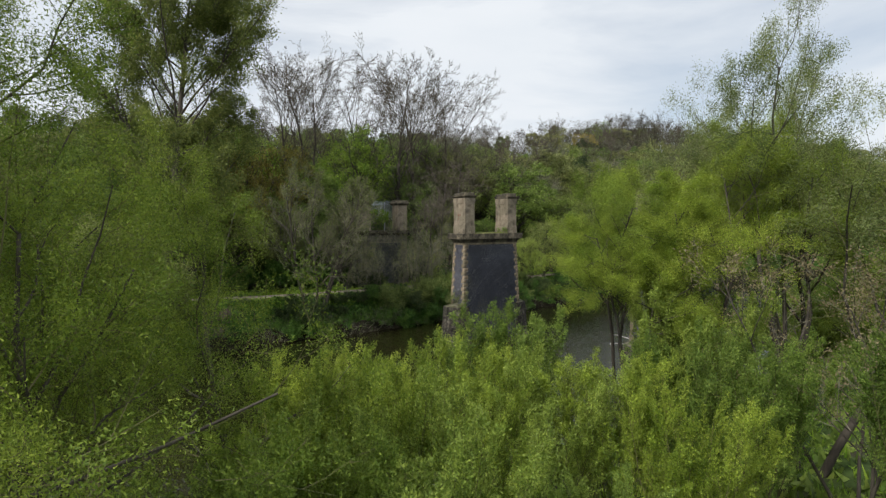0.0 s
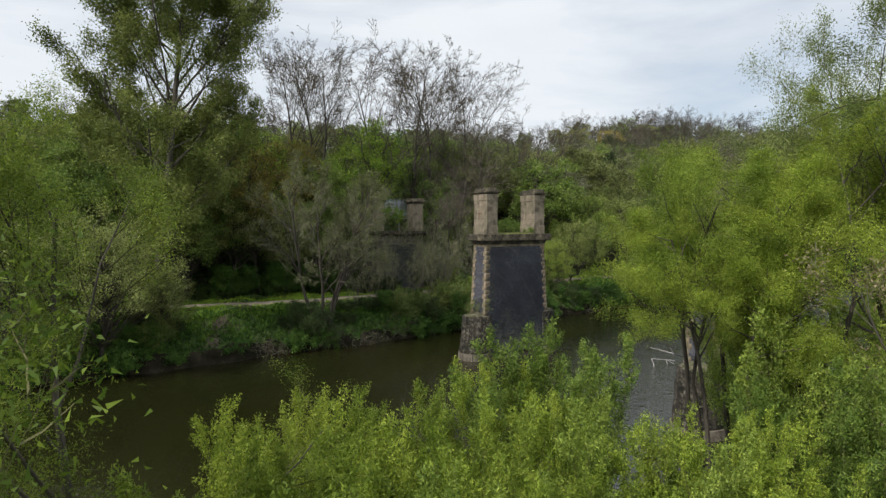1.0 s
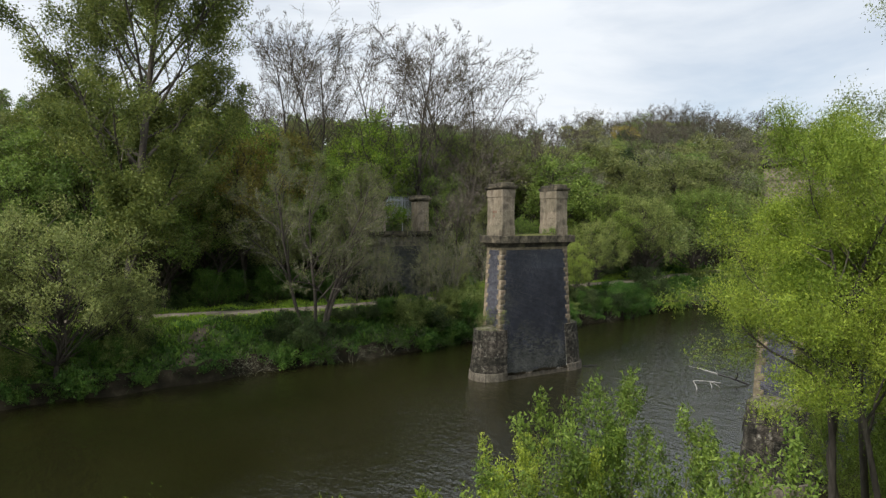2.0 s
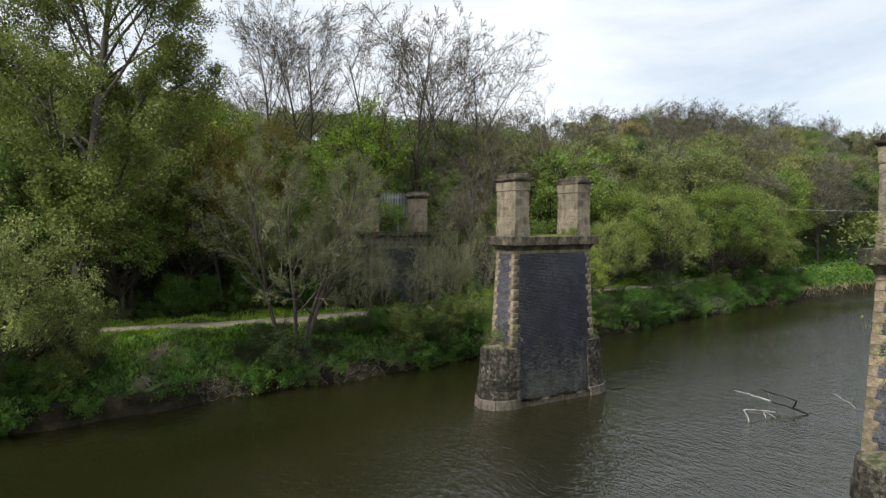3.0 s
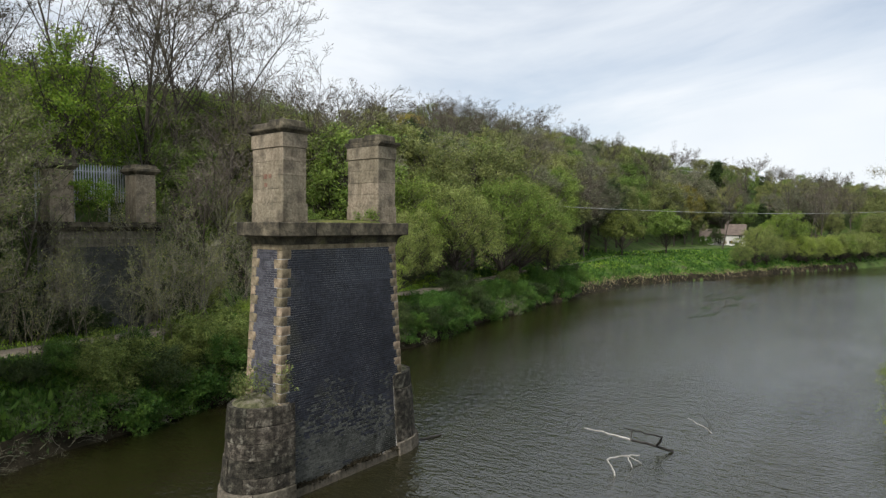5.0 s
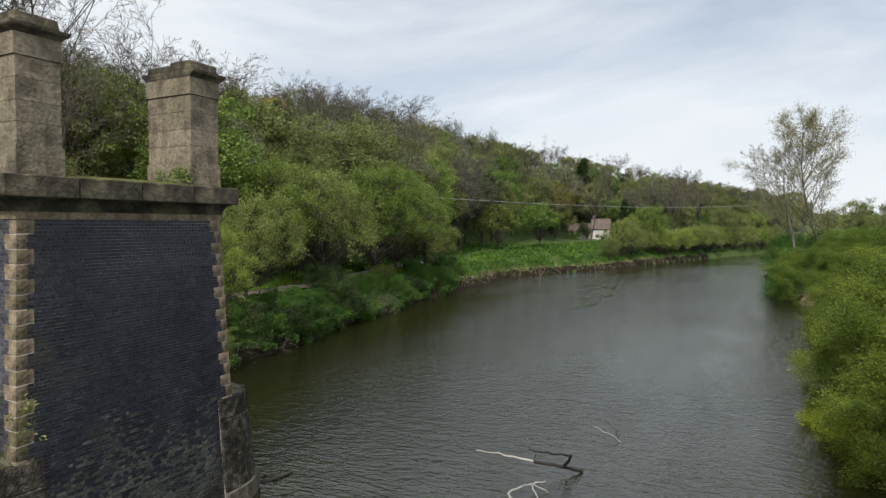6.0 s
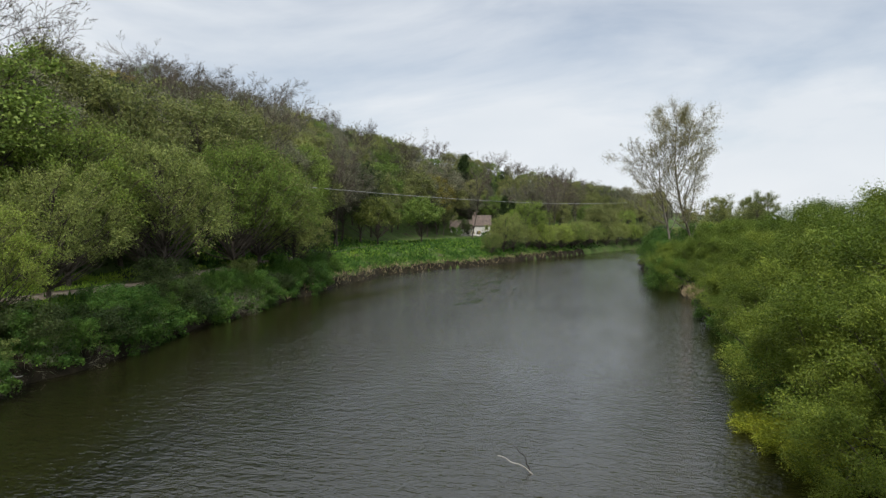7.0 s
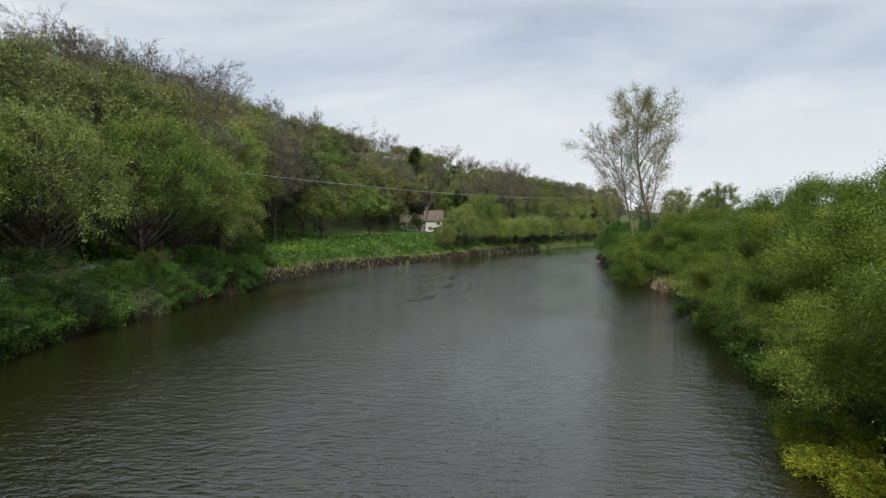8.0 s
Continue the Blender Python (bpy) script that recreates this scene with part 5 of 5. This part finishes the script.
strew("right_bank_reeds", "straw-coloured dead stems on the near bank's cut edge", M_STRAW, 308, 1500, (94, 112), (-0.1, 1.2), 0.55, 0.14, 2.0, bank_right, -1)
strew("trailing_roots", "grey trailing roots and dead stems over the cut bank", M_TWIGLEAF, 309, 9000, (16, 110), (-0.1, 1.2), 0.5, 0.05, -0.8)


# thin dark blades laid flat in drawn-out streaks just above the water
def water_weed():
    rng = np.random.default_rng(310)
    blades = []
    for _ in range(46):
        x0, y0 = rng.uniform(84, 128), 50.8 + rng.normal(0, 1.7)
        count = int(rng.integers(10, 60))
        p = np.stack([x0 + rng.normal(0, 1.3, count), y0 + rng.normal(0, 0.12, count), np.full(count, 0.012)], -1)
        b = leaves(rng, p, 0.8, 0.3, 0.04)
        b[:, :, 1] = p[:, None, 1] + (b[:, :, 1] - p[:, None, 1]) * 0.35
        b[:, :, 2] = 0.014 + 0.01 * rng.random((count, 1))
        blades.append(b)
    tagged(new("water_weed", soup("water_weed", np.concatenate(blades), M_DARK)), "dark flat flecks in streaks on the river surface", "plants", kind="stuff")


water_weed()

# ---- driftwood, house, pole, cable and small things ----
def bent(name, points, r0, r1, mat, parent, label="", sides=6):
    p = np.array(points, float)
    t = np.linspace(0, len(p) - 1, (len(p) - 1) * 4 + 1)
    q = np.stack([np.interp(t, np.arange(len(p)), p[:, i]) for i in range(3)], -1)
    q += np.random.default_rng(len(points) * 7 + int(abs(p[0, 0]) * 10)).normal(0, 0.015, q.shape)
    return part(name, joined(name, [tube(q, np.linspace(r0, r1, len(q)), sides)], mat), parent, label)


snag = thing("fallen_branch", "dark dead branch sticking out of the river water", "branch")
bent("limb", [(44.0, 37.7, -0.35), (43.9, 37.8, 0.05), (43.2, 38.35, 0.36), (42.7, 39.1, 0.58)], 0.07, 0.05, M_DRIFT_WET, snag, "dark wet limb")
bent("limb_tip", [(42.7, 39.1, 0.58), (42.5, 40.0, 0.68), (42.3, 41.0, 0.76)], 0.05, 0.018, M_DRIFT, snag, "bleached limb tip")
bent("side_branch", [(43.3, 38.25, 0.32), (43.2, 38.05, 0.62), (43.05, 37.95, 0.87), (42.4, 38.2, 1.1), (41.6, 38.6, 1.36), (41.3, 38.8, 1.5)], 0.055, 0.02, M_DRIFT_WET, snag, "dark side branch")
bent("stub", [(42.7, 39.1, 0.58), (42.2, 38.9, 0.95), (41.7, 38.65, 1.3)], 0.035, 0.015, M_DRIFT, snag, "bleached stub")
snag2 = thing("fallen_branch", "small bleached branch lying in the river water", "branch")
bent("limb", [(40.0, 38.55, -0.2), (40.15, 38.75, 0.2), (40.25, 39.05, 0.48)], 0.035, 0.03, M_DRIFT, snag2)
bent("cross_limb", [(40.25, 39.05, 0.48), (41.3, 38.9, 0.36), (42.2, 38.5, 0.22)], 0.04, 0.025, M_DRIFT, snag2)
bent("prong", [(41.5, 38.8, 0.34), (41.3, 38.5, 0.1), (41.2, 38.4, -0.1)], 0.025, 0.015, M_DRIFT, snag2)
bent("prong", [(41.5, 38.8, 0.34), (41.8, 38.4, 0.1), (41.9, 38.25, -0.1)], 0.025, 0.015, M_DRIFT, snag2)
snag3 = thing("fallen_branch", "thin pale twig standing out of the river water", "branch")
bent("limb", [(47.6, 37.0, -0.2), (47.4, 37.4, 0.2), (47.2, 38.2, 0.55)], 0.03, 0.012, M_DRIFT, snag3)
bent("wet_prong", [(47.6, 37.3, 0.05), (48.2, 37.5, 0.18), (48.8, 38.0, 0.3)], 0.025, 0.012, M_DRIFT_WET, snag3)
log = thing("floating_stick", "dark stick caught against the pier", "branch")
bent("limb", [(38.2, 46.9, -0.05), (38.7, 46.6, 0.08), (39.3, 46.5, 0.04)], 0.07, 0.03, M_DRIFT_WET, log)
stick = thing("bank_stick", "bleached curved stick in the water near the bank", "branch")
bent("limb", [(49.6, 61.0, -0.1), (49.9, 60.9, 0.35), (50.4, 60.9, 0.5), (50.9, 61.0, 0.4)], 0.05, 0.03, M_DRIFT, stick)


def roof_over(x0, x1, y0, y1, eaves, ridge, over=0.35):
    """A gabled roof, its ridge along y, with thickness and overhanging eaves."""
    xm, d = (x0 + x1) / 2, 0.14
    lo = [(x0 - over, eaves - 0.2), (xm, ridge), (x1 + over, eaves - 0.2)]
    verts = []
    for y in (y0 - over, y1 + over):
        verts += [(x, y, z) for x, z in lo] + [(x, y, z + d) for x, z in lo]
    faces = [(3, 4, 10, 9), (4, 5, 11, 10), (1, 0, 6, 7), (2, 1, 7, 8), (0, 3, 9, 6), (5, 2, 8, 11), (0, 1, 4, 3), (1, 2, 5, 4), (9, 10, 7, 6), (10, 11, 8, 7)]
    return mesh_of("roof", verts, faces, M_TILE)


def build_house():
    hx, hy = 208.0, 74.6
    z = float(ground(hx, hy)) - 0.3
    house = thing("house", "white rendered cottage with brown tiled roofs among trees", "house", pose(hx, hy, z, 0, 0, 14))
    for x0, x1, y0, y1, h, ridge, spots2 in ((0.0, 5.6, -2.5, 2.5, 3.7, 6.6, ((-1.3, 1.0), (1.2, 1.0), (-1.3, 2.5))), (0.8, 5.4, 2.5, 9.4, 2.9, 5.2, ((4.2, 1.0), (7.6, 1.0)))):
        part("wall", box_mesh("wall", (x0, y0, 0), (x1, y1, h), M_WHITE, 0.01), house, "white rendered wall")
        xm = (x0 + x1) / 2
        for y, t in ((y0, 0.25), (y1 - 0.25, 0.25)):
            gable = mesh_of("gable", [(x0, y, h), (x1, y, h), (xm, y, ridge - 0.02), (x0, y + t, h), (x1, y + t, h), (xm, y + t, ridge - 0.02)],
                            [(0, 1, 2), (5, 4, 3), (0, 2, 5, 3), (1, 4, 5, 2), (0, 3, 4, 1)], M_WHITE)
            part("gable", gable, house, "white gable wall")
        part("roof", roof_over(x0, x1, y0, y1, h, ridge), house, "brown tiled roof")
        for wy, wz in spots2:
            win = part("window", box_mesh("window", (x0 - 0.05, wy - 0.5, wz - 0.05), (x0 + 0.05, wy + 0.5, wz + 1.0), M_WHITE, 0.01), house)
            for a, b in ((-0.42, -0.03), (0.03, 0.42)):
                part("pane", box_mesh("pane", (x0 - 0.07, wy + a, wz + 0.03), (x0, wy + b, wz + 0.92), M_GLASS_DARK, 0.004), win)
    for y in (2.1, 8.6):
        part("chimney", box_mesh("chimney", (2.4, y - 0.35, 4.6), (3.2, y + 0.35, 7.7 if y < 5 else 6.6), M_TILE, 0.02), house, "brick chimney stack")


build_house()


def telegraph_pole(x, y, tip):
    base = float(ground(x, y))
    pole = thing("telegraph_pole", "dark wooden telegraph pole with a crossarm", "pole", pose(x, y, base), group="telegraph poles")
    top = tip - base
    part("post", joined("post", [tube([(0, 0, -0.5), (0, 0, top * 0.5), (0, 0, top)], [0.2, 0.17, 0.13], 8)], M_WOOD), pole)
    part("crossarm", box_mesh("crossarm", (-1.1, -0.08, top - 0.9), (1.1, 0.08, top - 0.72), M_WOOD, 0.01), pole)
    for side in (-0.9, 0.9):
        part("insulator", joined("insulator", [tube([(side, 0, top - 0.72), (side, 0, top - 0.5)], [0.07, 0.04], 6)], M_STEEL), pole)


telegraph_pole(93.5, 123.2, 31.0)
telegraph_pole(173.0, 5.0, 14.3)


def cable(a, b, sag):
    t = np.linspace(0, 1, 40)[:, None]
    p = np.array(a) * (1 - t) + np.array(b) * t
    p[:, 2] -= sag * 4 * (t * (1 - t))[:, 0]
    ob = thing("overhead_cable", "thin pale overhead cable crossing above the bank", "cable")
    part("wire", joined("wire", [tube(p, [0.035] * 40, 4)], M_CABLE), ob)


cable((80, 85.0, 13.2), (232, 33, 14.5), 1.6)

# faded red paint marks on the pillar, and plants that grow on the pier
marks = thing("paint_marks", "faded red paint marks on the pillar stone", "paint marks", pose(PIER[0] - HALF_X + 0.035 - 0.0, PIER[1], 0))
for y0, z0, w, h in ((-0.22, 11.0, 0.20, 0.17), (0.06, 11.02, 0.16, 0.14), (-0.2, 10.72, 0.18, 0.14)):
    part("paint_patch", box_mesh("paint_patch", (-0.012, -y0 - w, z0), (0.02, -y0, z0 + h), M_RED, 0.004), marks)


def tuft(name, label, x, y, z, mat, seed, height, stems, per, size):
    rng = np.random.default_rng(seed)
    limbs = grow(rng, height=height, crown=broad, levels=3, count=(7, 5), ratio=(0.5, 0.45), angle=(40, 40), stems=stems, lean=0.4, radius=0.008, first=0.2)
    limbs = [(p + np.array([0, 0, 0.3]), r, lv) for p, r, lv in limbs]
    ob = tree(name, label, "plant", limbs, M_TWIG_OLIVE, M_TWIG_OLIVE, mat, leaves(rng, along(limbs, 1, per, rng), size, 0.45, 0.08, 0.4), 1)
    ob.location = (x, y, z)
    return ob


tuft("wall_shrub", "small yellow-green shrub rooted on the pier's cutwater", PIER[0] - 3.25, PIER[1] - 0.75, 3.3, M_OLIVE_GREEN, 401, 1.5, 4, 3, 0.09)
tuft("wall_shrub", "dry grassy plant rooted on the pier's cutwater", PIER[0] - 3.5, PIER[1] + 0.25, 3.3, M_OLIVE, 402, 0.9, 5, 3, 0.08)
tuft("wall_plant", "small weed growing at the foot of the pillar", PIER[0] + 1.5, PIER[1] - 0.6, PIER_TOP - 0.05, M_GREEN, 403, 0.55, 4, 5, 0.07)
tuft("wall_shrub", "green shrub growing on top of the abutment", 33.2, 68.0, 9.45, M_LIME, 404, 2.6, 6, 8, 0.16)
